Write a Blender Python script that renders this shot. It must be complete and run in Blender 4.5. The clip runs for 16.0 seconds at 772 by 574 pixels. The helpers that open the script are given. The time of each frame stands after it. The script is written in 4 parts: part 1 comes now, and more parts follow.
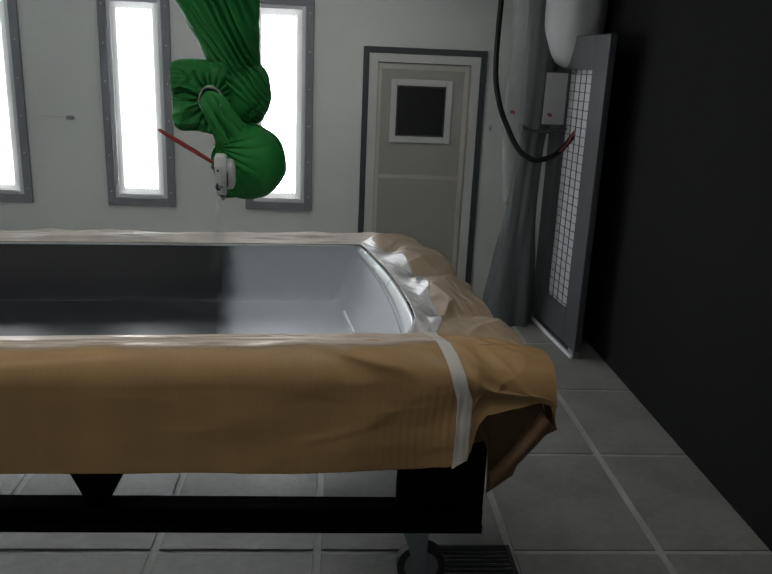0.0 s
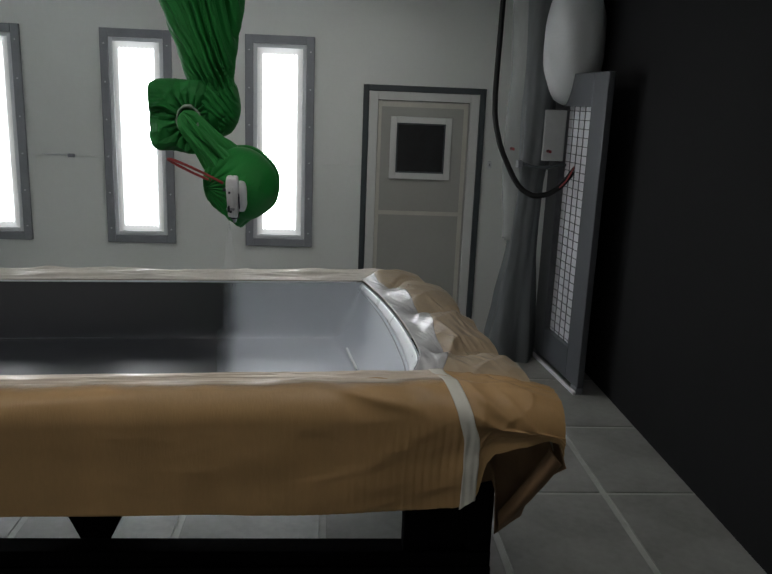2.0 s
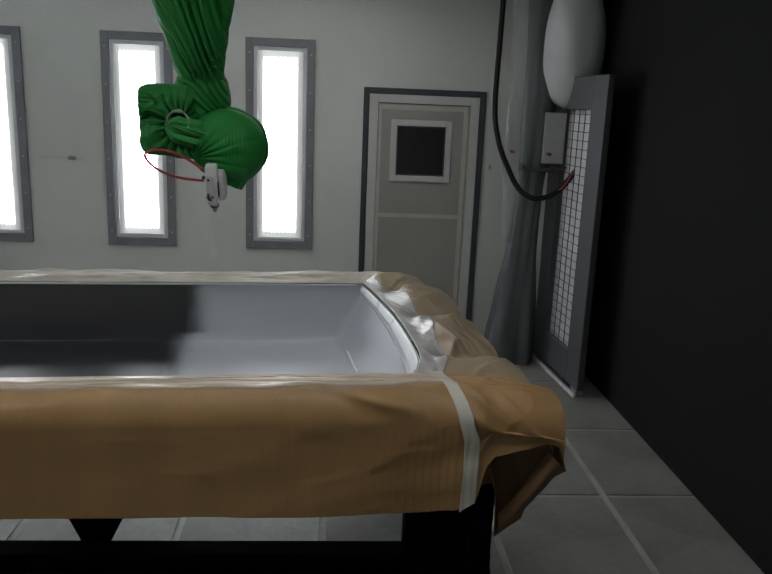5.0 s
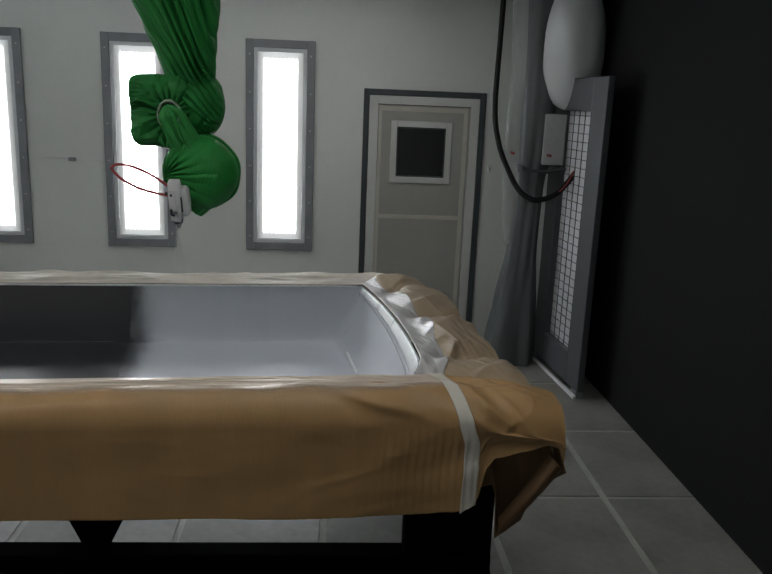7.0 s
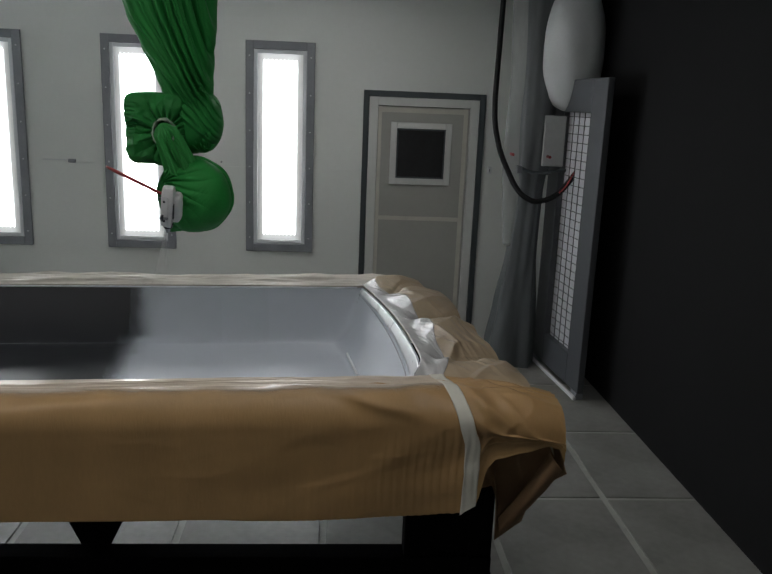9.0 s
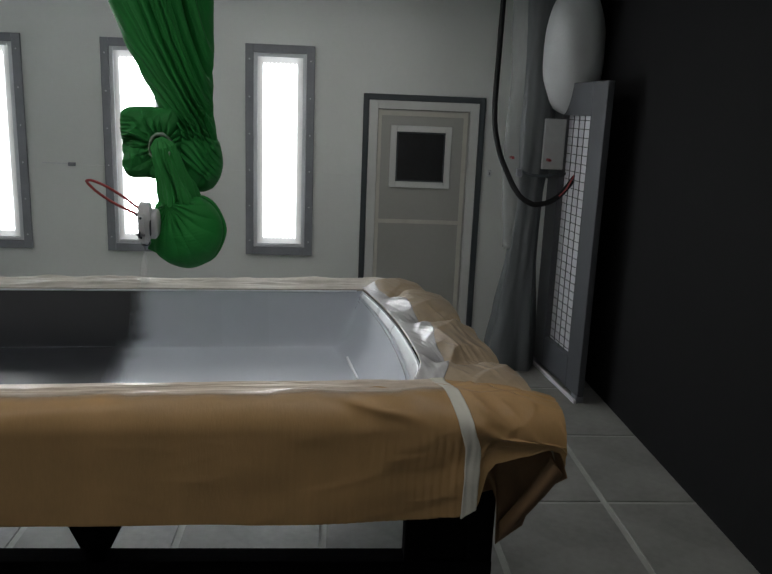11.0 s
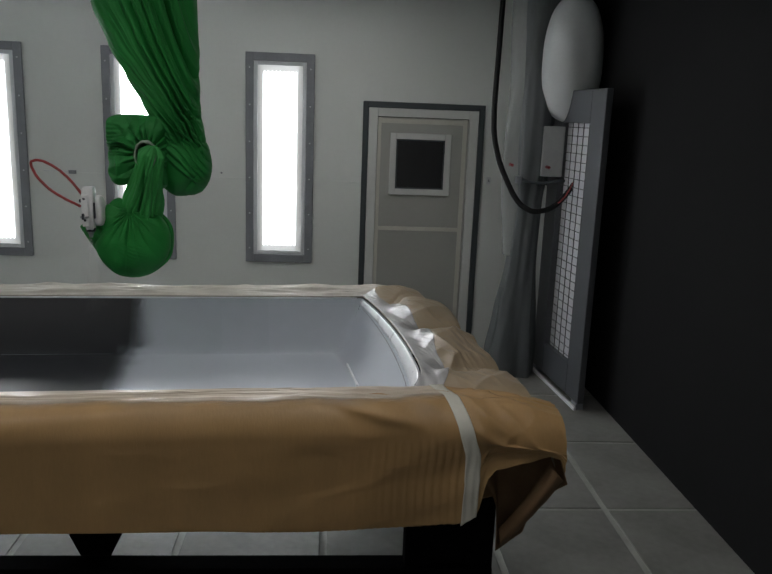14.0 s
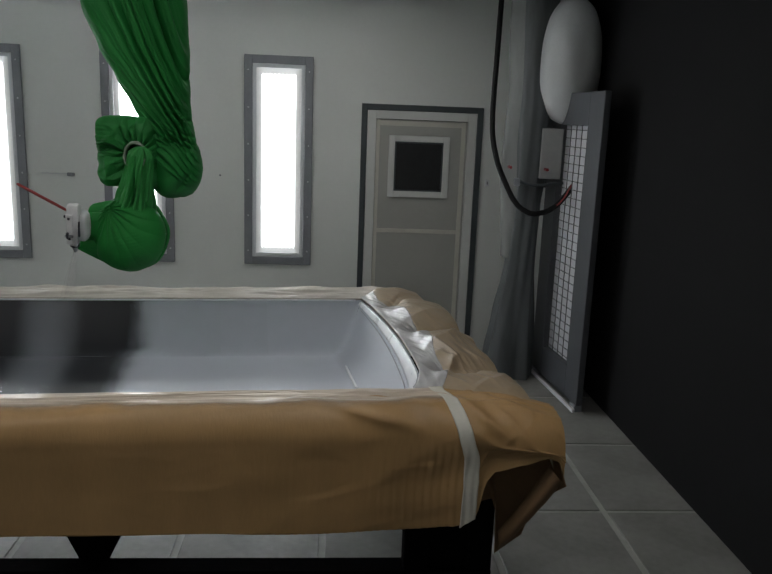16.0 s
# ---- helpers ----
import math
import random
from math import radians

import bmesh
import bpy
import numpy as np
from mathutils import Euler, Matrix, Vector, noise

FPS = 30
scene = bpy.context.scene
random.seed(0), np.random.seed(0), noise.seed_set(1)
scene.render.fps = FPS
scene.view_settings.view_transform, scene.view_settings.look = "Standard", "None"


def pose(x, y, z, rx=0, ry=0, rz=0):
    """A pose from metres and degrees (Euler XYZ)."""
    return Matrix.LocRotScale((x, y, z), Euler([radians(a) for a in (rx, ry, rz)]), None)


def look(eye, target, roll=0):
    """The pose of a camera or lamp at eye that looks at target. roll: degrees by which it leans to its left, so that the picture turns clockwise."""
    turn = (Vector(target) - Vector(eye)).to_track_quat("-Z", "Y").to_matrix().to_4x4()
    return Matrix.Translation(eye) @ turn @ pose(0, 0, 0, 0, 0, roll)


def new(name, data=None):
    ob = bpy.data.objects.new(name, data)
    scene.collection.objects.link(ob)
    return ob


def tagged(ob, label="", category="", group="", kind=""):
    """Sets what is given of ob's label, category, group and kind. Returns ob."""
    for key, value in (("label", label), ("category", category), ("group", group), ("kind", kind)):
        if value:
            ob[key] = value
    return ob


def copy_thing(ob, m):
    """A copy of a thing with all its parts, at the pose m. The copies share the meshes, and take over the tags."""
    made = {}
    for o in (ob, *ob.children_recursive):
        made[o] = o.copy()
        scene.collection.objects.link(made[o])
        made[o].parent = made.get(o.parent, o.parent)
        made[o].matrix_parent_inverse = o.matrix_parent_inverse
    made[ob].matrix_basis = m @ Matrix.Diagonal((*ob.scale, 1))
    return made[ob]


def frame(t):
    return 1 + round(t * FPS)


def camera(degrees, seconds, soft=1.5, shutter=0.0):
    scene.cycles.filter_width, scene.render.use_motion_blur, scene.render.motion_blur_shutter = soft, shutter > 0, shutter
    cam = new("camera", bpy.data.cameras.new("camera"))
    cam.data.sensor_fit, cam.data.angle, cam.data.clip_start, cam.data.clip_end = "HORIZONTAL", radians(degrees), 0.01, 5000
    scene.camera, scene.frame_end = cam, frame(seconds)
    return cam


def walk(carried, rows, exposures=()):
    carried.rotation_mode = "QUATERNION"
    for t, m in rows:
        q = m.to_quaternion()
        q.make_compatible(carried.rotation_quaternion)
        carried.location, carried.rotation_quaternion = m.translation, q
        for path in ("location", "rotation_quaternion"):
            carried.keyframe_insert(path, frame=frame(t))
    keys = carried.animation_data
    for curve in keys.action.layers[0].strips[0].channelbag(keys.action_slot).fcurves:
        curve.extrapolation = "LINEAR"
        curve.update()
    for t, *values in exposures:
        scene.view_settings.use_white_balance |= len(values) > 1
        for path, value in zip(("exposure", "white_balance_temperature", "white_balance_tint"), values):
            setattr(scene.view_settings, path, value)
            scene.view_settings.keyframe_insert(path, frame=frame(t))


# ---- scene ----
cam = camera(53.0, 16.0)
PATH = [
    (0.0, (-0.3803, -0.5599, 1.9868), (-0.2484, 1.3561, 1.4285), 2.473),
    (0.5, (-0.3935, -0.5444, 1.9852), (-0.2587, 1.3749, 1.4390), 2.391),
    (1.0, (-0.4014, -0.5421, 1.9843), (-0.2641, 1.3821, 1.4565), 2.332),
    (1.5, (-0.4055, -0.5340, 1.9847), (-0.2676, 1.3989, 1.4899), 2.310),
    (2.0, (-0.4082, -0.5330, 1.9828), (-0.2708, 1.4064, 1.5137), 2.299),
    (2.5, (-0.4077, -0.5372, 1.9872), (-0.2711, 1.4026, 1.5199), 2.238),
    (3.0, (-0.4075, -0.5362, 1.9836), (-0.2709, 1.4037, 1.5165), 2.289),
    (3.5, (-0.4113, -0.5397, 1.9867), (-0.2733, 1.4002, 1.5205), 2.327),
    (4.0, (-0.4096, -0.5397, 1.9866), (-0.2725, 1.4003, 1.5204), 2.324),
    (6.5, (-0.4122, -0.5370, 1.9849), (-0.2738, 1.4049, 1.5267), 2.348),
    (7.0, (-0.4115, -0.5393, 1.9888), (-0.2739, 1.4020, 1.5279), 2.341),
    (7.5, (-0.4096, -0.5375, 1.9874), (-0.2727, 1.4039, 1.5269), 2.297),
    (8.0, (-0.4107, -0.5369, 1.9852), (-0.2733, 1.4048, 1.5258), 2.307),
    (8.5, (-0.4101, -0.5349, 1.9830), (-0.2729, 1.4072, 1.5256), 2.312),
    (9.0, (-0.4130, -0.5387, 1.9862), (-0.2747, 1.4035, 1.5295), 2.327),
    (11.5, (-0.4139, -0.5317, 1.9865), (-0.2755, 1.4140, 1.5449), 2.277),
    (12.0, (-0.4159, -0.5319, 1.9875), (-0.2771, 1.4153, 1.5530), 2.284),
    (12.5, (-0.4162, -0.5315, 1.9845), (-0.2775, 1.4159, 1.5504), 2.286),
    (13.0, (-0.4174, -0.5314, 1.9869), (-0.2780, 1.4162, 1.5540), 2.290),
    (13.5, (-0.4168, -0.5290, 1.9833), (-0.2773, 1.4190, 1.5520), 2.285),
    (14.0, (-0.4156, -0.5424, 1.9881), (-0.2767, 1.4057, 1.5571), 2.212),
    (14.5, (-0.4173, -0.5455, 1.9913), (-0.2778, 1.4024, 1.5598), 2.230),
    (15.0, (-0.4170, -0.5466, 1.9922), (-0.2775, 1.4013, 1.5605), 2.230),
    (15.5, (-0.4191, -0.5480, 1.9933), (-0.2773, 1.3997, 1.5614), 2.249),
    (16.0, (-0.4163, -0.5439, 1.9876), (-0.2739, 1.4052, 1.5627), 2.201),
]
walk(cam, [(t, look(eye, target, roll)) for t, eye, target, roll in PATH])

# ---- light ----
world = bpy.data.worlds.new("world")
scene.world = world
world.use_nodes = True
world.node_tree.nodes["Background"].inputs[0].default_value = (0.5, 0.55, 0.6, 1)
world.node_tree.nodes["Background"].inputs[1].default_value = 0.02
scene.view_settings.exposure = 0.1
LAMP_GLOW = 16.0
# strength of the added fill lights at the ceiling, tuned for brightness
CEILING_FILL_GLOW = 6.2

FLOOR = -0.09
CEIL = 3.0
BACK = 6.1


# ---- materials ----
def material(name, color, rough=0.5, metal=0.0, grain=40.0, stain=2.5, vary=0.12, bump=0.15, stretch=(1, 1, 1), coat=0.0, sheen=0.0, depth=0.004, spec=0.5):
    """A painted, woven or cast surface: colour stains at two sizes, fine relief and uneven gloss."""
    m = bpy.data.materials.new(name)
    m.use_nodes = True
    nt = m.node_tree
    n, l = nt.nodes, nt.links
    b = n["Principled BSDF"]
    tc = n.new("ShaderNodeTexCoord")
    mp = n.new("ShaderNodeMapping")
    mp.inputs["Scale"].default_value = stretch
    l.new(tc.outputs["Object"], mp.inputs[0])
    fine, big = n.new("ShaderNodeTexNoise"), n.new("ShaderNodeTexNoise")
    fine.inputs["Scale"].default_value, big.inputs["Scale"].default_value = grain, stain
    fine.inputs["Detail"].default_value, big.inputs["Detail"].default_value = 5, 4
    for x in (fine, big):
        l.new(mp.outputs[0], x.inputs["Vector"])
    add = n.new("ShaderNodeMath")
    add.operation = "MULTIPLY_ADD"
    l.new(fine.outputs[0], add.inputs[0])
    add.inputs[1].default_value = 0.35
    l.new(big.outputs[0], add.inputs[2])
    ramp = n.new("ShaderNodeMapRange")
    l.new(add.outputs[0], ramp.inputs[0])
    for i, v in enumerate((0.35, 1.0, 1 - vary, 1 + vary)):
        ramp.inputs[i + 1].default_value = v
    mix = n.new("ShaderNodeVectorMath")
    mix.operation = "SCALE"
    mix.inputs[0].default_value = color
    l.new(ramp.outputs[0], mix.inputs["Scale"])
    l.new(mix.outputs[0], b.inputs["Base Color"])
    rr = n.new("ShaderNodeMapRange")
    l.new(add.outputs[0], rr.inputs[0])
    for i, v in enumerate((0.35, 1.0, max(0.03, rough - 0.08), min(1, rough + 0.08))):
        rr.inputs[i + 1].default_value = v
    l.new(rr.outputs[0], b.inputs["Roughness"])
    b.inputs["Metallic"].default_value = metal
    b.inputs["Coat Weight"].default_value = coat
    b.inputs["Specular IOR Level"].default_value = spec
    b.inputs["Sheen Weight"].default_value = sheen
    if bump:
        bp = n.new("ShaderNodeBump")
        bp.inputs["Strength"].default_value = bump
        bp.inputs["Distance"].default_value = depth
        l.new(fine.outputs[0], bp.inputs["Height"])
        l.new(bp.outputs[0], b.inputs["Normal"])
    return m


def glowing(name, color, strength):
    m = bpy.data.materials.new(name)
    m.use_nodes = True
    b = m.node_tree.nodes["Principled BSDF"]
    b.inputs["Base Color"].default_value = (0.8, 0.8, 0.8, 1)
    b.inputs["Emission Color"].default_value = (*color, 1)
    b.inputs["Emission Strength"].default_value = strength
    return m


def diffuser_glow(name, color, strength):
    """A diffuser before upright tubes, its glow graded by hand: brightest in the middle, dimmer to its long edges,
    scalloped at its ends.
    """
    m = glowing(name, color, strength)
    n, l = m.node_tree.nodes, m.node_tree.links
    tc, sep = n.new("ShaderNodeTexCoord"), n.new("ShaderNodeSeparateXYZ")
    l.new(tc.outputs["Object"], sep.inputs[0])

    def calc(op, *args):
        k = n.new("ShaderNodeMath")
        k.operation = op
        for i, v in enumerate(args):
            if isinstance(v, (int, float)):
                k.inputs[i].default_value = v
            else:
                l.new(v, k.inputs[i])
        return k.outputs[0]

    side = n.new("ShaderNodeMapRange")
    side.interpolation_type = "SMOOTHERSTEP"
    l.new(calc("ABSOLUTE", sep.outputs[0]), side.inputs[0])
    wave = calc("MULTIPLY", calc("ABSOLUTE", calc("SINE", calc("MULTIPLY", sep.outputs[0], 95.0))), 0.014)
    ends = n.new("ShaderNodeMapRange")
    ends.interpolation_type = "SMOOTHERSTEP"
    l.new(calc("ADD", calc("ABSOLUTE", sep.outputs[2]), wave), ends.inputs[0])
    for i, v in enumerate((0.118, 0.148, 1.0, 0.0)):
        side.inputs[i + 1].default_value = v
    for i, v in enumerate((0.705, 0.735, 1.0, 0.0)):
        ends.inputs[i + 1].default_value = v
    core = calc("MULTIPLY", calc("MULTIPLY", side.outputs[0], ends.outputs[0]), strength)
    # weak edge emission stands in for the soft glare on the lit reflector
    rim = n.new("ShaderNodeMapRange")
    rim.interpolation_type = "SMOOTHSTEP"
    l.new(calc("ABSOLUTE", sep.outputs[0]), rim.inputs[0])
    for i, v in enumerate((0.12, 0.185, 0.42, 0.08)):
        rim.inputs[i + 1].default_value = v
    l.new(calc("ADD", core, rim.outputs[0]), n["Principled BSDF"].inputs["Emission Strength"])
    return m


def faded(m, low, high, size, axis=0, most=1.0, ramp_noise=0.12, along="Object", across=0.0):
    """Let a material thin out to nothing along one axis of its object or its sheet, with an uneven edge."""
    nt = m.node_tree
    n, l = nt.nodes, nt.links
    b = n["Principled BSDF"]
    tc, sep, noi = n.new("ShaderNodeTexCoord"), n.new("ShaderNodeSeparateXYZ"), n.new("ShaderNodeTexNoise")
    noi.inputs["Scale"].default_value, noi.inputs["Detail"].default_value = size, 3
    l.new(tc.outputs[along], sep.inputs[0])
    l.new(tc.outputs["Object"], noi.inputs["Vector"])
    add = n.new("ShaderNodeMath")
    add.operation = "MULTIPLY_ADD"
    l.new(noi.outputs[0], add.inputs[0])
    add.inputs[1].default_value = ramp_noise
    l.new(sep.outputs[axis], add.inputs[2])
    mr = n.new("ShaderNodeMapRange")
    mr.interpolation_type = "SMOOTHSTEP"
    l.new(add.outputs[0], mr.inputs[0])
    for i, v in enumerate((low, high, 0.0, most)):
        mr.inputs[i + 1].default_value = v
    if not across:
        l.new(mr.outputs[0], b.inputs["Alpha"])
        return m
    # thin out across the sheet as well
    wob, side, both = n.new("ShaderNodeMath"), n.new("ShaderNodeMapRange"), n.new("ShaderNodeMath")
    wob.operation = "MULTIPLY_ADD"
    l.new(noi.outputs[0], wob.inputs[0])
    wob.inputs[1].default_value = across * 0.5
    l.new(sep.outputs[1], wob.inputs[2])
    side.interpolation_type = "SMOOTHSTEP"
    l.new(wob.outputs[0], side.inputs[0])
    for i, v in enumerate((across * 0.25, across * 1.25, 0.0, 1.0)):
        side.inputs[i + 1].default_value = v
    both.operation = "MULTIPLY"
    l.new(mr.outputs[0], both.inputs[0])
    l.new(side.outputs[0], both.inputs[1])
    # the thin edge breaks up into fine droplets
    dot, level, cut = n.new("ShaderNodeTexNoise"), n.new("ShaderNodeMapRange"), n.new("ShaderNodeMath")
    dot.inputs["Scale"].default_value, dot.inputs["Detail"].default_value = 1500, 1
    l.new(tc.outputs["Object"], dot.inputs["Vector"])
    l.new(dot.outputs[0], level.inputs[0])
    for i, v in enumerate((0.28, 0.72, 0.02, 0.98)):
        level.inputs[i + 1].default_value = v
    cut.operation = "GREATER_THAN"
    l.new(both.outputs[0], cut.inputs[0])
    l.new(level.outputs[0], cut.inputs[1])
    l.new(cut.outputs[0], b.inputs["Alpha"])
    return m


WALL = material("painted_wall_panel", (0.62, 0.64, 0.63), 0.45, grain=30, stain=1.2, vary=0.06, bump=0.05)
CEILING = material("ceiling_filter", (0.6, 0.61, 0.6), 0.9, grain=120, stain=2, vary=0.08)
FLOOR_MAT = material("grey_floor_tile", (0.21, 0.21, 0.2), 0.5, grain=22, stain=2.2, vary=0.42, bump=0.1)
SEAM = material("pale_floor_seam", (0.36, 0.36, 0.34), 0.6, grain=30, stain=5, vary=0.3)
GRATE = material("dark_grate", (0.03, 0.032, 0.036), 0.8, grain=60, spec=0.2)
GREY_FRAME = material("grey_metal_frame", (0.2, 0.21, 0.235), 0.45, grain=50, stain=5, vary=0.15, bump=0.05)
DARK_FRAME = material("dark_gasket", (0.045, 0.055, 0.062), 0.5, grain=50, stain=4, vary=0.15)
INNER_FRAME = material("pale_reflector", (0.55, 0.57, 0.6), 0.35, grain=40, vary=0.08)
LAMP_GLASS = diffuser_glow("lamp_diffuser", (0.95, 0.99, 1.0), LAMP_GLOW)
CEIL_FILL_GLASS = glowing("ceiling_fill_glow", (1.0, 0.97, 0.93), CEILING_FILL_GLOW)
DOOR_WHITE = material("white_door_frame", (0.56, 0.57, 0.56), 0.45, grain=30, stain=3, vary=0.08, bump=0.05)
DOOR_LEAF = material("grey_door_leaf", (0.34, 0.34, 0.32), 0.5, grain=25, stain=1.5, vary=0.08, bump=0.05)
TAPE_CREAM = material("cream_tape", (0.50, 0.49, 0.44), 0.6, grain=60, stain=8, vary=0.1)
DARK_GLASS = material("dark_window_glass", (0.02, 0.02, 0.022), 0.12, grain=20, vary=0.2, bump=0)
KRAFT = material("kraft_paper", (0.385, 0.237, 0.102), 0.5, grain=55, stain=2.2, vary=0.16, bump=0.12, stretch=(2.2, 1, 0.5))
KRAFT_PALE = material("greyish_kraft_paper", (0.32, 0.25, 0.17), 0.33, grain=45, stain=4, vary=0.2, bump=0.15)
# same kraft, with the shade under the overhang put into its colour
KRAFT_SHADED = material("kraft_paper_shaded", (0.19, 0.112, 0.055), 0.75, grain=50, stain=2.5, vary=0.2, bump=0.12)
FILM = material("silvery_masking_film", (0.56, 0.52, 0.47), 0.34, grain=26, stain=5, vary=0.2, bump=0.12, coat=0.1)
CLEAR_FILM = material("grey_masking_film", (0.30, 0.30, 0.305), 0.38, grain=30, stain=8, vary=0.2, bump=0.12, coat=0.1)
MASK_TAPE = material("masking_tape", (0.58, 0.57, 0.51), 0.5, grain=60, stain=9, vary=0.1, bump=0.1)
MOULD = material("black_gelcoat", (0.016, 0.017, 0.022), 0.36, grain=6, stain=1.2, vary=0.12, bump=0.0, spec=0.3)
COAT = material("wet_grey_coat", (0.43, 0.465, 0.53), 0.42, grain=9, stain=1.4, vary=0.07, bump=0.02)
COAT_EDGE = faded(material("fresh_grey_coat", (0.43, 0.465, 0.53), 0.42, grain=9, stain=1.4, vary=0.07, bump=0.02), 0.0, 0.25, 5.0, along="UV", across=0.026)
# pale colour paints the gloss of light on the kraft rim
RIM_SHEEN = faded(material("pale_kraft_sheen", (0.56, 0.48, 0.39), 0.36, grain=30, stain=3, vary=0.2, bump=0.1, stretch=(0.4, 2, 2)), 0.3, 0.62, 4.0, along="UV", ramp_noise=0.3)
COAT_HAZE = faded(material("thin_grey_coat", (0.43, 0.465, 0.53), 0.42, grain=9, stain=1.4, vary=0.07, bump=0.02), 0.01, 0.16, 6.0, along="UV", most=0.34, ramp_noise=0.03)
# white base colour paints the lamps' reflection on the wet rim
LIP_GLINT = material("painted_rim_glint", (0.84, 0.86, 0.9), 0.3, grain=25, stain=7, vary=0.1, coat=0.3)
STEEL = material("black_painted_steel", (0.006, 0.006, 0.007), 0.92, spec=0.02, grain=40, stain=3, vary=0.4, bump=0.1)
ZINC = material("zinc_castor_fork", (0.22, 0.25, 0.29), 0.4, metal=0.6, grain=40, vary=0.2)
RUBBER = material("black_rubber", (0.02, 0.02, 0.02), 0.7, grain=60)
CLOTH = material("green_cover_cloth", (0.014, 0.185, 0.036), 0.62, grain=220, stain=6, vary=0.22, bump=0.12, depth=0.002, spec=0.32)
CLOTH_ROUND = material("green_stretched_cloth", (0.011, 0.19, 0.032), 0.62, grain=180, stain=7, vary=0.22, bump=0.12, depth=0.002, spec=0.32)
CLOTH_BAG = material("green_gathered_cloth", (0.014, 0.17, 0.034), 0.62, grain=220, stain=8, vary=0.24, bump=0.12, depth=0.002, spec=0.32)
CLOTH_LIGHT = material("light_green_cover_cloth", (0.03, 0.24, 0.055), 0.62, grain=200, stain=9, vary=0.25, bump=0.12, depth=0.002, spec=0.32)
PALE_CLOTH = material("pale_wrist_cuff", (0.27, 0.33, 0.27), 0.8, grain=120, stain=20, vary=0.25)
GUN_WHITE = material("white_gun_plastic", (0.62, 0.63, 0.64), 0.45, grain=60, stain=14, vary=0.16)
GUN_DARK = material("dark_gun_fitting", (0.035, 0.038, 0.05), 0.35, metal=0.4, grain=60)
NOZZLE = material("metal_nozzle", (0.3, 0.31, 0.33), 0.3, metal=0.8, grain=60)
RED_HOSE = material("red_air_hose", (0.30, 0.035, 0.035), 0.45, grain=60, stain=12, vary=0.25)
BLACK_HOSE = material("black_hose", (0.008, 0.008, 0.009), 0.55, grain=60, spec=0.2)
DRAPE = material("dark_grey_plastic_drape", (0.095, 0.104, 0.11), 0.5, grain=10, stain=3, vary=0.3, bump=0.2, stretch=(3, 3, 0.5))
PALE_DRAPE = material("pale_plastic_drape", (0.42, 0.44, 0.44), 0.45, grain=12, stain=3, vary=0.14, bump=0.2, stretch=(3, 3, 0.6))
MACHINE_WHITE = material("white_machine_shell", (0.6, 0.62, 0.64), 0.4, grain=40, stain=3, vary=0.08)
DULL_PLATE = material("dull_cover_plate", (0.36, 0.37, 0.37), 0.5, grain=30, stain=4, vary=0.15)
RED_DOT = material("red_button", (0.2, 0.02, 0.025), 0.4, grain=40)
GATE_GREY = material("dark_grey_gate_paint", (0.065, 0.07, 0.08), 0.5, grain=40, stain=4, vary=0.2)
WIRE = material("dark_wire", (0.05, 0.05, 0.055), 0.5, grain=60)
PALE_PANEL = material("pale_backing_panel", (0.62, 0.62, 0.66), 0.6, grain=30, stain=2, vary=0.08)
PALE_DRAPE.node_tree.nodes["Principled BSDF"].inputs["Alpha"].default_value = 0.45
MIST = faded(material("spray_mist", (0.8, 0.82, 0.85), 1.0, grain=8, stain=3, vary=0.1, bump=0, spec=0.0), -0.16, 0.2, 6.0, axis=2, most=0.09, ramp_noise=0.35)
# near-black only to keep the right of the view dark; true wall colour unknown
CLOSING_BLACK = material("near_black_closing_wall", (0.012, 0.012, 0.013), 0.9, spec=0.1, grain=30, stain=1.5, vary=0.12)


# ---- building helpers ----
def part(name, bm, mat, parent=None, label="", smooth=False):
    me = bpy.data.meshes.new(name)
    bm.to_mesh(me)
    bm.free()
    me.materials.append(mat)
    if smooth:
        for p in me.polygons:
            p.use_smooth = True
    ob = new(name, me)
    if parent:
        ob.parent = parent
    if label:
        ob["label"] = label
    return ob


def block(x0, x1, y0, y1, z0, z1, bevel=0.004, bm=None):
    """A bevelled block between two corners."""
    bm = bm or bmesh.new()
    made = bmesh.ops.create_cube(bm, size=1)["verts"]
    for v in made:
        v.co = Vector(((x0 + x1) / 2 + v.co.x * (x1 - x0), (y0 + y1) / 2 + v.co.y * (y1 - y0), (z0 + z1) / 2 + v.co.z * (z1 - z0)))
    if bevel:
        edges = {e for v in made for e in v.link_edges}
        bmesh.ops.bevel(bm, geom=list(edges), offset=bevel, segments=2, affect="EDGES", profile=0.5)
    return bm


def ring_frame(x0, x1, z0, z1, w, y0, y1, bevel=0.004):
    """A picture-frame of four bars of width w, facing along y."""
    bm = block(x0, x0 + w, y0, y1, z0, z1, bevel)
    block(x1 - w, x1, y0, y1, z0, z1, bevel, bm)
    block(x0 + w, x1 - w, y0, y1, z1 - w, z1, bevel, bm)
    block(x0 + w, x1 - w, y0, y1, z0, z0 + w, bevel, bm)
    return bm


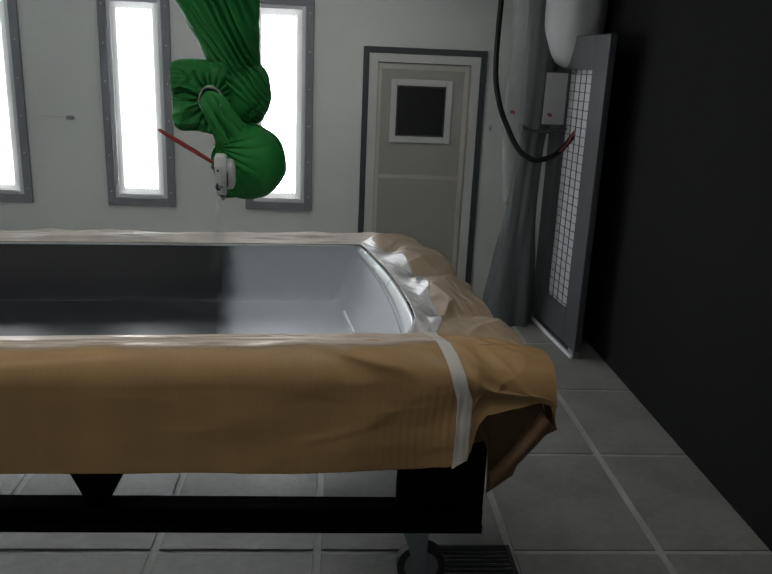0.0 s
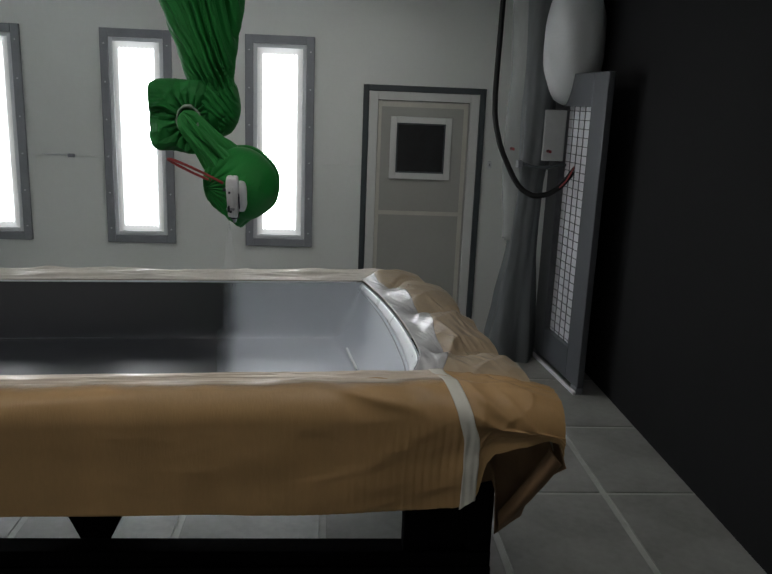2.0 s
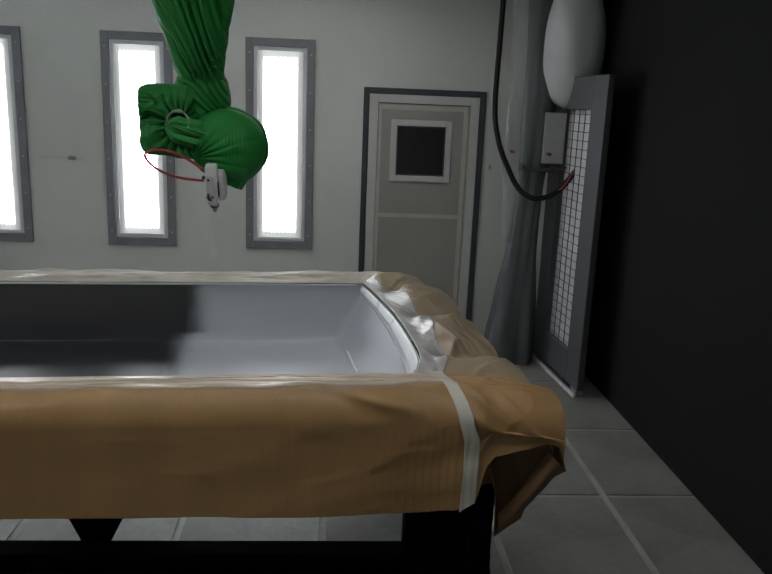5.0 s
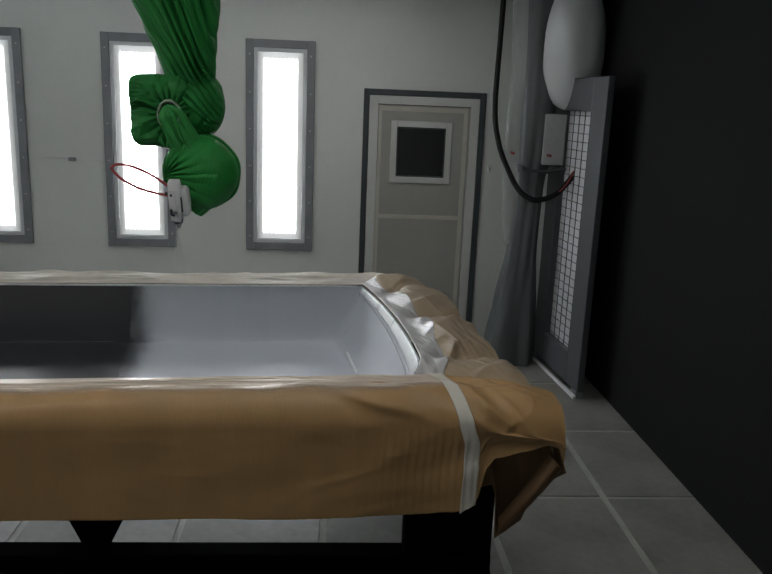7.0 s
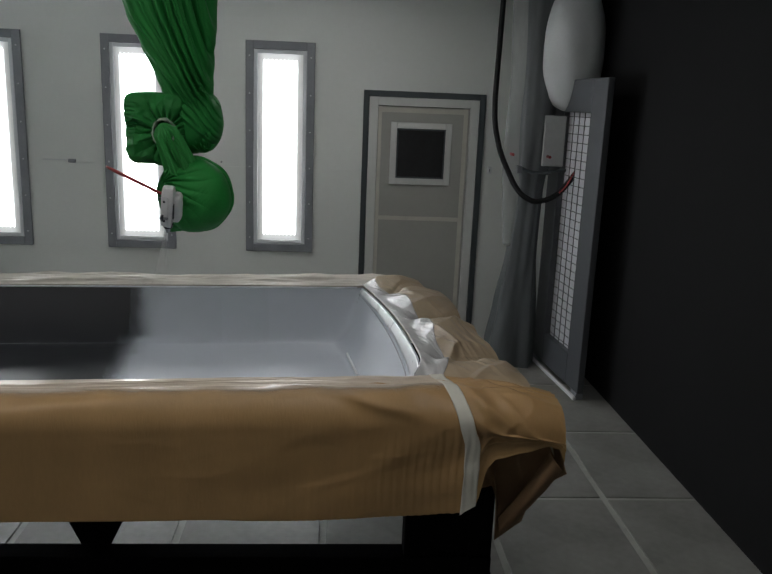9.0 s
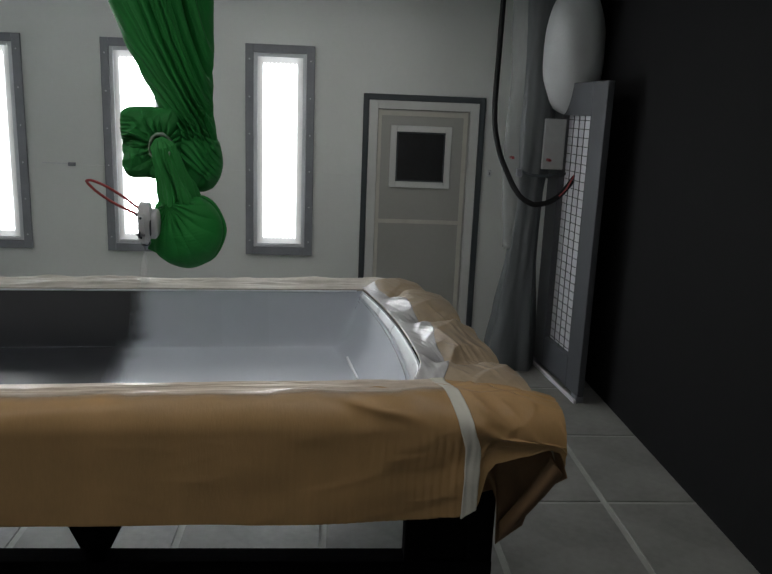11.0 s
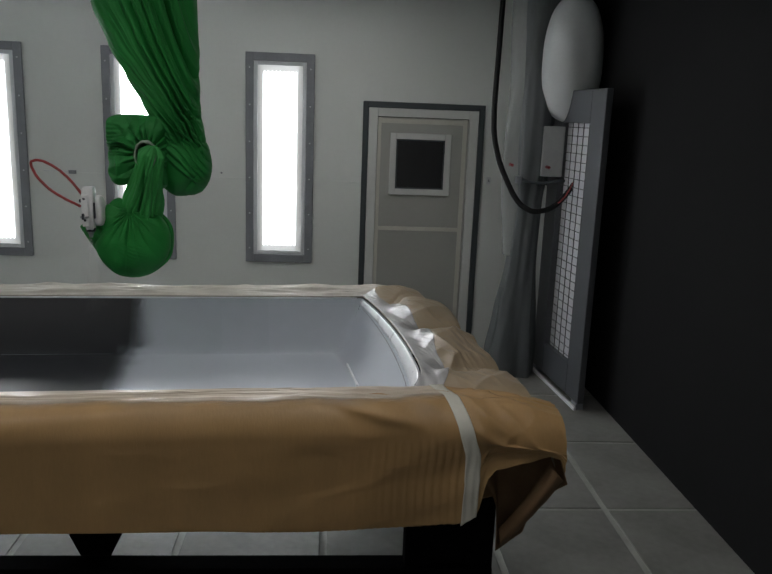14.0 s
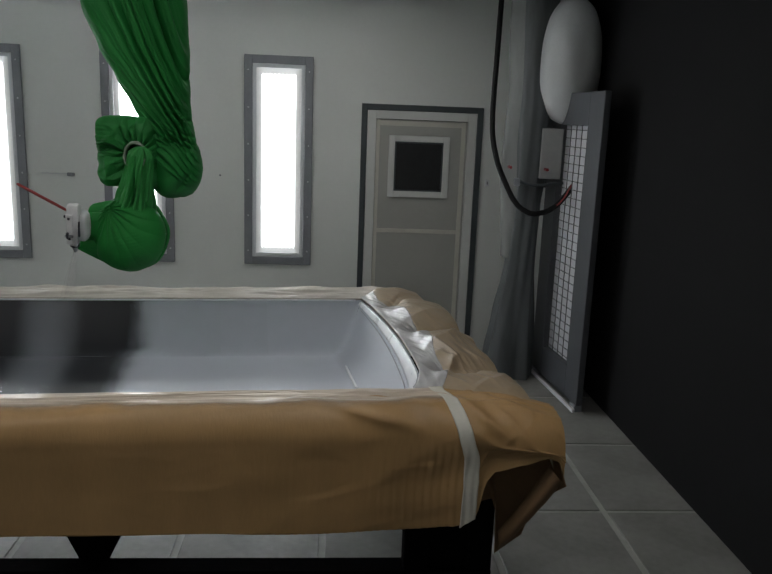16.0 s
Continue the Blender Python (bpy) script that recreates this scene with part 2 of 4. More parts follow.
def grid(fn, nu, nv, closed=False, thick=0.0):
    """A sheet from fn(u, v), u and v in 0..1; closed joins the last row of u to the first."""
    bm = bmesh.new()
    rows = [[bm.verts.new(fn(i / nu, j / nv)) for j in range(nv + 1)] for i in range(nu + (0 if closed else 1))]
    for i in range(nu):
        a, b = rows[i], rows[(i + 1) % len(rows)]
        for j in range(nv):
            bm.faces.new((a[j], b[j], b[j + 1], a[j + 1]))
    if thick:
        bmesh.ops.recalc_face_normals(bm, faces=bm.faces)
        bmesh.ops.solidify(bm, geom=list(bm.faces), thickness=thick)
    return bm


def tube(points, radius, sides=10, closed=False):
    """A round hose through the points, smoothed between them."""
    pts = [Vector(p) for p in points]
    path = []
    n = len(pts)
    for i in range(n if closed else n - 1):
        p0, p1, p2, p3 = pts[i - 1 if closed else max(i - 1, 0)], pts[i], pts[(i + 1) % n], pts[(i + 2) % n if closed else min(i + 2, n - 1)]
        for k in range(5):
            t = k / 8
            path.append(0.5 * (2 * p1 + (p2 - p0) * t + (2 * p0 - 5 * p1 + 4 * p2 - p3) * t * t + (3 * p1 - p0 - 3 * p2 + p3) * t ** 3))
    if not closed:
        path.append(pts[-1])
    bm, rings = bmesh.new(), []
    for i, p in enumerate(path):
        a, b = path[i - 1 if (i or closed) else 0], path[(i + 1) % len(path) if (closed or i + 1 < len(path)) else i]
        d = (b - a).normalized()
        side = d.cross(Vector((0.1, 1, 0.05))).normalized()
        up = side.cross(d)
        rings.append([bm.verts.new(p + radius * (math.cos(t) * side + math.sin(t) * up)) for t in (2 * math.pi * k / sides for k in range(sides))])
    for i in range(len(rings) if closed else len(rings) - 1):
        a, b = rings[i], rings[(i + 1) % len(rings)]
        for k in range(sides):
            bm.faces.new((a[k], a[(k + 1) % sides], b[(k + 1) % sides], b[k]))
    if not closed:
        bm.faces.new(rings[0][::-1])
        bm.faces.new(rings[-1])
    return bm


def disc_solid(x, y, z, r, h, axis="Y", seg=24, r2=None, bm=None):
    """A cylinder or cone along an axis, centred on the point."""
    bm = bm or bmesh.new()
    turn = {"Y": pose(0, 0, 0, 90), "X": pose(0, 0, 0, 0, 90), "Z": pose(0, 0, 0)}[axis]
    bmesh.ops.create_cone(bm, cap_ends=True, segments=seg, radius1=r, radius2=r if r2 is None else r2, depth=h, matrix=Matrix.Translation((x, y, z)) @ turn)
    return bm


def empty(name, x=0, y=0, z=0):
    ob = new(name)
    ob.location = (x, y, z)
    ob.empty_display_size = 0.1
    return ob


def n3(x, y, z):
    return noise.noise(Vector((x, y, z)))


def ridge(x, y, z, octaves=4):
    """Crumpled-paper relief, 0..1: sharp folds at several sizes."""
    s, a, f, tot = 0.0, 1.0, 1.0, 0.0
    for _ in range(octaves):
        s += a * (1 - abs(n3(x * f, y * f, z * f)) * 2)
        tot += a
        a *= 0.5
        f *= 2.1
    return s / tot


def blend(a, b, t):
    t = min(1, max(0, t))
    return a + (b - a) * t


def hump(d, wide):
    """A soft rise round d = 0."""
    return math.exp(-(d / wide) ** 2)


def step(d, wide):
    t = min(1, max(0, d / wide))
    return t * t * (3 - 2 * t)


def crease(q, sharp=0.6):
    """Cloth folds across q: rounded ridges parted by narrow valleys, -1..0."""
    return abs(math.sin(q / 2)) ** sharp - 1


def thin_fold(x, y, z, width=0.14):
    """Sharp narrow creases that wander like those of crumpled paper, 0..1."""
    return max(0.0, 1 - abs(n3(x, y, z)) / width)


def curve_at(keys, x):
    """Smooth interpolation of tuples by their first number."""
    if x <= keys[0][0]:
        return keys[0][1:]
    for a, b in zip(keys, keys[1:]):
        if x <= b[0]:
            t = (x - a[0]) / (b[0] - a[0])
            t = t * t * (3 - 2 * t) * 0.5 + t * 0.5
            return tuple(p + (q - p) * t for p, q in zip(a[1:], b[1:]))
    return keys[-1][1:]


# ---- the room ----
SIDE = 1.64


DOOR_X0, DOOR_X1, DOOR_TOP = -0.19, 0.838, 2.105
wall = block(-5.5, DOOR_X0 + 0.02, BACK, BACK + 0.12, FLOOR, CEIL, 0)
block(DOOR_X1 - 0.02, 1.7, BACK, BACK + 0.12, FLOOR, CEIL, 0, wall)
block(DOOR_X0 + 0.02, DOOR_X1 - 0.02, BACK, BACK + 0.12, DOOR_TOP - 0.02, CEIL, 0, wall)
tagged(part("wall_north", wall, WALL), "pale grey painted panel wall of a spray booth", "wall", kind="structure")


def slab(corners, z0, z1):
    bm = bmesh.new()
    lo, hi = [bm.verts.new((*c, z0)) for c in corners], [bm.verts.new((*c, z1)) for c in corners]
    bm.faces.new(hi)
    bm.faces.new(lo[::-1])
    for i in range(len(corners)):
        j = (i + 1) % len(corners)
        bm.faces.new((lo[i], lo[j], hi[j], hi[i]))
    bmesh.ops.recalc_face_normals(bm, faces=bm.faces)
    return bm


# added wall closes the unseen side, its blackness fitted to the camera's view
tagged(part("wall_east", block(SIDE, SIDE + 0.12, -3, BACK, FLOOR, CEIL, 0), CLOSING_BLACK), "added near-black closing wall, coloured to suit the view's right edge", "wall", kind="structure")
tagged(part("wall_west", block(-5.62, -5.5, -3, BACK + 0.12, FLOOR, CEIL, 0), WALL), "pale grey side wall of the booth", "wall", kind="structure")
tagged(part("wall_south", block(-5.62, 3.1, -3.12, -3, FLOOR, CEIL, 0), WALL), "pale grey end wall of the booth", "wall", kind="structure")
tagged(part("ceiling", block(-5.62, 3.1, -3.12, BACK + 0.12, CEIL, CEIL + 0.15, 0), CEILING), "pale filter ceiling of the spray booth", "ceiling", kind="structure")
tagged(part("wall_return", slab([(1.46, BACK), (1.365, 5.79), (1.41, 5.79), (1.52, BACK)], FLOOR, CEIL), WALL), "narrow pale wall strip beside the gate", "wall", kind="structure")
floor = tagged(part("floor", block(-5.62, 3.1, -3.12, BACK + 0.12, FLOOR - 0.12, FLOOR - 0.006, 0), SEAM), "grey tiled workshop floor with pale joints", "floor", kind="structure")

# a thin joint rail runs along the wall at half height
tagged(part("trim", block(-5.4, DOOR_X0 - 0.01, BACK - 0.005, BACK, 1.425, 1.434, 0.001), WALL), "thin joint strip between wall panels", "trim", kind="structure")


# ---- lamps in the wall ----
def wall_lamp(x, y, z, face=1):
    """A tall recessed booth light, 0.575 m wide and 1.74 m high."""
    lamp = empty("booth_lamp", x, y, z)
    w, h = 0.2825, 0.868
    part("outer_frame", ring_frame(-w, w, -h, h, 0.066, -0.03, 0), GREY_FRAME, lamp)
    part("inner_frame", ring_frame(-w + 0.068, w - 0.068, -h + 0.068, h - 0.068, 0.03, -0.022, 0), INNER_FRAME, lamp)
    part("diffuser", block(-w + 0.098, w - 0.098, -0.01, 0, -h + 0.098, h - 0.098, 0.002), LAMP_GLASS, lamp, "bright white lamp diffuser")
    for s in (-1, 1):
        for i in range(6):
            zz = -h + 0.12 + i * (2 * h - 0.24) / 5
            part("screw", disc_solid(s * (w - 0.033), -0.031, zz, 0.006, 0.004, seg=8), INNER_FRAME, lamp)
    part("end_clip", block(-w + 0.12, w - 0.12, -0.018, -0.013, -h + 0.088, -h + 0.1, 0.001), GREY_FRAME, lamp)
    return tagged(lamp, "tall bright booth light in a grey metal frame", "lamp", "booth lights")


first = wall_lamp(-0.8795, BACK, 1.59)
for x in (-2.034, -3.222, -4.4):
    copy_thing(first, pose(x, BACK, 1.59))


# unseen fill lights, added to brighten paper, arm and back wall
def ceiling_fill_light(x, y):
    c = empty("ceiling_fill_light", x, y, CEIL)
    part("housing", block(-0.8, 0.8, -0.2, 0.2, -0.05, 0, 0.006), GREY_FRAME, c)
    part("diffuser", block(-0.75, 0.75, -0.16, 0.16, -0.058, -0.051, 0.002), CEIL_FILL_GLASS, c, "white lit diffuser")
    return tagged(c, "unseen long flat fill light added at the ceiling", "lamp", "ceiling lights")


overhead = ceiling_fill_light(-1.8, 1.35)
for x, y in ((-3.6, 1.35), (0.0, 1.35), (-0.5, 4.6)):
    copy_thing(overhead, pose(x, y, CEIL))


# ---- door in the back wall ----
def booth_door():
    d = empty("door_1", 0, BACK, FLOOR)
    x0, x1, top = DOOR_X0, DOOR_X1, DOOR_TOP - FLOOR
    frame_bm = block(x0, x0 + 0.047, -0.025, 0.03, 0, top, 0.003)
    block(x1 - 0.047, x1, -0.025, 0.03, 0, top, 0.003, frame_bm)
    block(x0 + 0.047, x1 - 0.047, -0.025, 0.03, top - 0.047, top, 0.003, frame_bm)
    part("outer_frame", frame_bm, DARK_FRAME, d, "dark rubber-edged frame")
    a, b, t = x0 + 0.05, x1 - 0.05, top - 0.05
    jamb = block(a, a + 0.075, -0.018, 0.03, 0, t, 0.003)
    block(b - 0.075, b, -0.018, 0.03, 0, t, 0.003, jamb)
    block(a + 0.075, b - 0.075, -0.018, 0.03, t - 0.07, t, 0.003, jamb)
    part("jamb", jamb, DOOR_WHITE, d, "white painted jamb")
    a, b, t = a + 0.078, b - 0.078, t - 0.073
    leaf = part("leaf", block(a, b, 0.0, 0.045, 0.006, t, 0.003), DOOR_LEAF, d, "matt grey door leaf")
    bands = block(a, a + 0.03, -0.005, 0, 0.01, t - 0.003, 0.001)
    block(b - 0.05, b - 0.015, -0.005, 0, 0.01, t - 0.003, 0.001, bands)
    block(a + 0.03, b - 0.05, -0.005, 0, t - 0.05, t - 0.01, 0.001, bands)
    part("tape_band", bands, TAPE_CREAM, leaf, "cream tape along the leaf edges")
    part("cross_tape", block(a + 0.03, b - 0.05, -0.005, 0, 1.115, 1.15, 0.001), TAPE_CREAM, leaf, "cream tape across the leaf")
    zz = -FLOOR
    win = part("window_frame", ring_frame(0.047, 0.565, zz + 1.335, zz + 1.855, 0.052, -0.02, -0.001, 0.004), DOOR_WHITE, d, "white window frame")
    part("gasket", ring_frame(0.1, 0.512, zz + 1.387, zz + 1.802, 0.012, -0.014, -0.001, 0.002), DARK_FRAME, win)
    part("pane", block(0.111, 0.501, -0.008, -0.001, zz + 1.398, zz + 1.791, 0.001), DARK_GLASS, d, "dark window pane")
    return tagged(d, "grey door with small dark window and white frame", "door", kind="structure")


booth_door()


def wall_switch(x, z, w, h, mat, name, label):
    s = part(name, block(-w / 2, w / 2, -0.022, 0, -h / 2, h / 2, 0.004), mat)
    s.location = (x, BACK, z)
    part("toggle", block(-w / 6, w / 6, -0.028, -0.021, -h / 5, h / 5, 0.002), GREY_FRAME, s)
    return tagged(s, label, "switch")


wall_switch(0.905, 1.478, 0.034, 0.058, INNER_FRAME, "wall_switch", "small grey switch on the wall beside the door")
wall_switch(-2.587, 1.437, 0.06, 0.03, GREY_FRAME, "wall_box", "small dark cable box on the wall")
pipe = part("conduit", disc_solid(-2.715, BACK - 0.006, 1.442, 0.004, 0.22, "X", 10), INNER_FRAME)
tagged(pipe, "thin pale conduit on the wall beside a box", "pipe")
tagged(part("wall_sensor", disc_solid(-1.365, BACK - 0.006, 1.47, 0.008, 0.012, "Y", 12), GREY_FRAME), "tiny round sensor on the wall", "sensor")


# ---- gate with wire mesh on the side ----
def mesh_gate():
    g = empty("mesh_gate", 1.35, 5.76, FLOOR + 0.02)
    g.rotation_euler = (0, 0, radians(-85))
    L, H = 1.0, 2.3
    part("frame", ring_frame(0, L, 0.03, H, 0.24, -0.025, 0.025, 0.006), GATE_GREY, g, "grey box-section frame")
    part("backing", block(0.22, L - 0.22, 0.028, 0.034, 0.22, H - 0.1, 0), PALE_PANEL, g, "pale translucent backing sheet")
    wires = bmesh.new()
    for i in range(5):
        disc_solid(0.24 + (i + 0.5) * (L - 0.48) / 5, 0, H / 2 + 0.015, 0.004, H - 0.5, "Z", 5, bm=wires)
    for i in range(28):
        disc_solid(L / 2, 0.004, 0.27 + (i + 0.5) * (H - 0.51) / 28, 0.003, L - 0.48, "X", 5, bm=wires)
    part("wire_mesh", wires, WIRE, g, "dark wire mesh")
    for z in (0.25, 1.6):
        part("hinge", disc_solid(-0.012, -0.02, z, 0.012, 0.1, "Z", 10), DARK_FRAME, g)
    for x in (0.06, L - 0.06):
        part("foot", block(x - 0.05, x + 0.05, -0.03, 0.03, -0.02, 0.032, 0.004), GREY_FRAME, g)
    part("threshold", block(0.02, L, -0.05, -0.03, -0.02, 0.006, 0.002), PALE_PANEL, g, "pale strip along the gate foot")
    return tagged(g, "grey framed gate with dark wire mesh", "gate")


mesh_gate()


# ---- draped machine in the corner ----
def draped_machine():
    d = empty("draped_machine", 1.13, 5.62, FLOOR)
    keys = [(0, -0.045, 0.205), (0.2, -0.045, 0.2), (0.5, -0.03, 0.17), (0.95, 0.0, 0.125), (1.45, 0.02, 0.105), (1.75, 0.035, 0.12), (2.1, 0.035, 0.13), (2.6, 0.03, 0.13), (CEIL - FLOOR, 0.03, 0.13)]

    def skin(u, v):
        z = v * (CEIL - FLOOR)
        c, r = curve_at(keys, z)
        a = u * 2 * math.pi
        f = 1 + 0.04 * math.sin(5 * a + 1.5 * z) + 0.02 * math.sin(11 * a - z) + 0.16 * n3(math.cos(a) * 2, math.sin(a) * 2, z * 1.4)
        return Vector((c + r * f * math.cos(a), 0.75 * r * f * math.sin(a), z))

    part("drape", grid(skin, 96, 70, True), DRAPE, d, "dark grey hanging plastic drape", smooth=True)

    def veil(u, v):
        z = 1.0 + v * (CEIL - FLOOR - 1.0)
        a = math.pi * (0.75 + 0.75 * u)
        r = 0.205 + 0.03 * n3(u * 3, z * 1.5, 2) + 0.015 * math.sin(9 * u + 2 * z) - 0.06 * max(0, 1.35 - z)
        return Vector((0.02 + r * math.cos(a) * 1.0, 0.06 + r * 0.5 * math.sin(a), z))

    part("veil", grid(veil, 40, 60, False, 0.004), PALE_DRAPE, d, "pale plastic sheet edge", smooth=True)
    part("side_panel", block(0.07, 0.24, -0.12, 0.08, 1.66, 2.05, 0.008), DULL_PLATE, d, "dull grey cover plate")
    part("strap", tube([(-0.09, -0.11, 1.64), (-0.02, -0.15, 1.615), (0.08, -0.16, 1.61), (0.17, -0.14, 1.625), (0.27, -0.1, 1.63)], 0.012), DARK_FRAME, d, "dark strap round the drape")
    for x, z in ((-0.178, 1.745), (0.112, 1.735)):
        part("button", disc_solid(x, -0.155, z, 0.012, 0.07, "Y", 14), RED_DOT, d, "small dark red button")
    part("bracket", block(-0.13, -0.09, -0.17, -0.1, 1.6, 1.66, 0.008), GREY_FRAME, d)
    bm = bmesh.new()
    bmesh.ops.create_uvsphere(bm, u_segments=40, v_segments=24, radius=1)
    for v in bm.verts:
        c = v.co
        v.co = Vector((0.255 + 0.24 * c.x, -0.06 + 0.22 * c.y, 2.56 + 0.48 * math.copysign(abs(c.z) ** 0.8, c.z))) + c * 0.012 * n3(c.x * 2, c.y * 2, c.z * 2)
    part("head", bm, MACHINE_WHITE, d, "rounded white plastic-covered head", smooth=True)
    return tagged(d, "machine under dark grey plastic drape in the corner", "machine")


draped_machine()
hose = part("cable", tube([(0.83, 5.6, CEIL), (0.822, 5.6, 2.47), (0.807, 5.55, 2.2), (0.803, 5.5, 1.93), (0.845, 5.45, 1.7), (0.93, 5.4, 1.5), (1.0, 5.35, 1.38), (1.09, 5.3, 1.32), (1.19, 5.3, 1.325), (1.29, 5.32, 1.37), (1.375, 5.34, 1.46), (1.5, 5.4, 1.62)], 0.021, 14), BLACK_HOSE, smooth=True)
tagged(hose, "thick black hose hanging in a loop from the ceiling", "hose")
wires_ob = part("wire_bundle", tube([(1.3, 5.3, 1.385), (1.35, 5.3, 1.44), (1.42, 5.33, 1.56)], 0.006), RED_HOSE, smooth=True)
tagged(wires_ob, "thin red wires tied along the black hose", "wire")


# ---- the mould ----
FRONT, REAR = Vector((-0.036, 2.177)), Vector((-0.248, 3.622))
SLOPE = 0.08
RIM, DEEP, LONG = 1.0, 0.25, 4.3


def bow(w):
    return -0.048 * 4 * w * (1 - w) + 0.018 * (1 - w) + 0.062 * max(0, 1 - w / 0.17) ** 2


def on_mould(s, w, lift=0.0, ends=True):
    """A point of the hollow: s metres from the end along it, w from its front rim (0) to its rear rim (1)."""
    p = FRONT + (REAR - FRONT) * w + Vector((-s, -SLOPE * s))

    def fall(d, width, k):
        t = min(1, max(0, d / width))
        return 1 - (1 - t) ** k

    h = fall(w * 1.44, 0.22, 1.5) * fall((1 - w) * 1.44, 0.215, 1.35)
    if ends:
        e = fall(s - bow(w), 0.21, 1.7) * fall(LONG - s, 0.2, 1.3)
        # end and sides meet in a tight rounded corner
        h = (max(h, 0.003) ** -5 + max(e, 0.003) ** -5 - 1) ** -0.2 if min(h, e) > 0.003 else min(h, e)
    return Vector((p.x, p.y, RIM - DEEP * h + lift))


def ease(t, k=1.8):
    """Crowds rows towards both ends."""
    return 0.5 + 0.5 * math.copysign(abs(2 * t - 1) ** (1 / k), 2 * t - 1)


def mould_thing():
    m = empty("mould", 0, 0, 0)
    m.location = (-1.5, 2.8, 0.55)
    off = -Vector(m.location)

    def hollow(u, v):
        w = ease(v)
        s0 = bow(w)
        s = s0 + (LONG - s0) * u ** 1.6
        return on_mould(s, w) + off

    part("hollow", grid(hollow, 120, 120), MOULD, m, "glossy black hollow of the mould", smooth=True)

    def coated(u, v):
        w = ease(v)
        s0 = bow(w)
        s = s0 + (0.52 - s0) * u ** 1.3
        return on_mould(s, w, 0.001) + off

    part("grey_coat", grid(coated, 90, 120), COAT, m, "even coat of wet grey paint", smooth=True)

    def lip(u, v):
        w = 0.035 + u * 0.955
        s = bow(w) + 0.004 + v * (0.036 - 0.024 * u ** 0.7)
        return on_mould(s, w, 0.003 + 0.002 * math.sin(math.pi * v)) + off

    # lip and edge beads carry painted highlights in their white colour
    part("end_lip", grid(lip, 60, 6, False, 0.003), LIP_GLINT, m, "broad lip along the mould end, lamp reflection painted white", smooth=True)
    for d in (0.003, 0.05):
        part("lip_edge", tube([on_mould(bow(w) + d * (1 - 0.6 * w), w, 0.004) + off for w in (0.04, 0.1, 0.2, 0.35, 0.5, 0.65, 0.8, 0.95)], 0.0022, 6), GREY_FRAME, m, "fine dark line beside the bright band", smooth=True)
    part("front_lip", tube([on_mould(d, 0.003, 0.004) + off for d in (0.0, 1.0, 2.0, 3.0, 4.2)], 0.006), LIP_GLINT, m, "front edge bead, its glints painted white", smooth=True)
    part("rear_lip", tube([on_mould(d, 0.999, 0.003) + off for d in (0.03, 1.0, 2.0, 3.0, 4.2)], 0.005), LIP_GLINT, m, "rear edge bead, its glints painted white", smooth=True)
    # added white bead imitates a lamp's glint in the wet corner
    part("corner_glint", tube([on_mould(0.146, w, 0.003) + off for w in (0.49, 0.55, 0.6, 0.65, 0.7)], 0.007, 8), LIP_GLINT, m, "white bead standing in for a lamp reflection in the end corner", smooth=True)
    part("seam_line", tube([on_mould(d, 0.857, -0.0004) + off for d in (1.3, 1.6, 2.2, 3.0, 4.0)], 0.0013, 6), GREY_FRAME, m, "fine raised seam in the hollow", smooth=True)
    for x in (-3.7, -2.55, -1.335):
        rib = slab([(x - 0.06 + 1.5, -0.48), (x + 0.06 + 1.5, -0.48), (x + 0.06 + 1.5, -0.3), (x - 0.06 + 1.5, -0.3)], -0.325, 0.19)
        for v in rib.verts:
            if v.co.z > 0:
                v.co.x += 0.23 if v.co.x > x + 1.5 else -0.23
        part("rib", rib, STEEL, m)
    return tagged(m, "long shallow black mould half coated with grey paint", "mould")


mould_thing()


def coat_patch(w0, w1, soft_low, length, lift):
    """A stretch of fresh coat, its thin leading edge at local x = 0, one long side thinning out."""
    ws = [ease(k / 120) for k in range(121) if w0 < ease(k / 120) < w1]
    w0, w1 = ws[0], ws[-1]
    rows = len(ws)

    def sheet(u, v):
        return on_mould(1.5 - u * length, ws[round(v * (rows - 1))], lift, ends=False) - on_mould(1.5, 0, 0, ends=False)
    bm = grid(sheet, 24, rows - 1)
    lay, verts = bm.loops.layers.uv.new("along"), list(bm.verts)
    place = {v: ((i // rows) / 24 * length, ws[i % rows] - w0 if soft_low else w1 - ws[i % rows]) for i, v in enumerate(verts)}
    for f in bm.faces:
        for loop in f.loops:
            loop[lay].uv = place[loop.vert]
    ob = part("fresh_coat", bm, COAT_EDGE, smooth=True)
    return tagged(ob, "fresh wet grey coat spreading over the black mould", "paint", "fresh coat", "stuff")


def coat_pose(s):
    p = on_mould(s, 0, 0, ends=False)
    return pose(p.x, p.y, p.z)


# two strokes: the bottom with the front wall, and the rear wall; they overlap
coat_bands = []
for w0, w1, soft_low, follow in ((-0.01, 0.897, False, 0.0), (0.852, 1.01, True, 1.0)):
    coat_bands.append((coat_patch(w0, w1, soft_low, 0.47, 0.0014 + 0.00015 * follow), coat_patch(w0, w1, soft_low, 0.47, 0.0017 + 0.00015 * follow), follow))


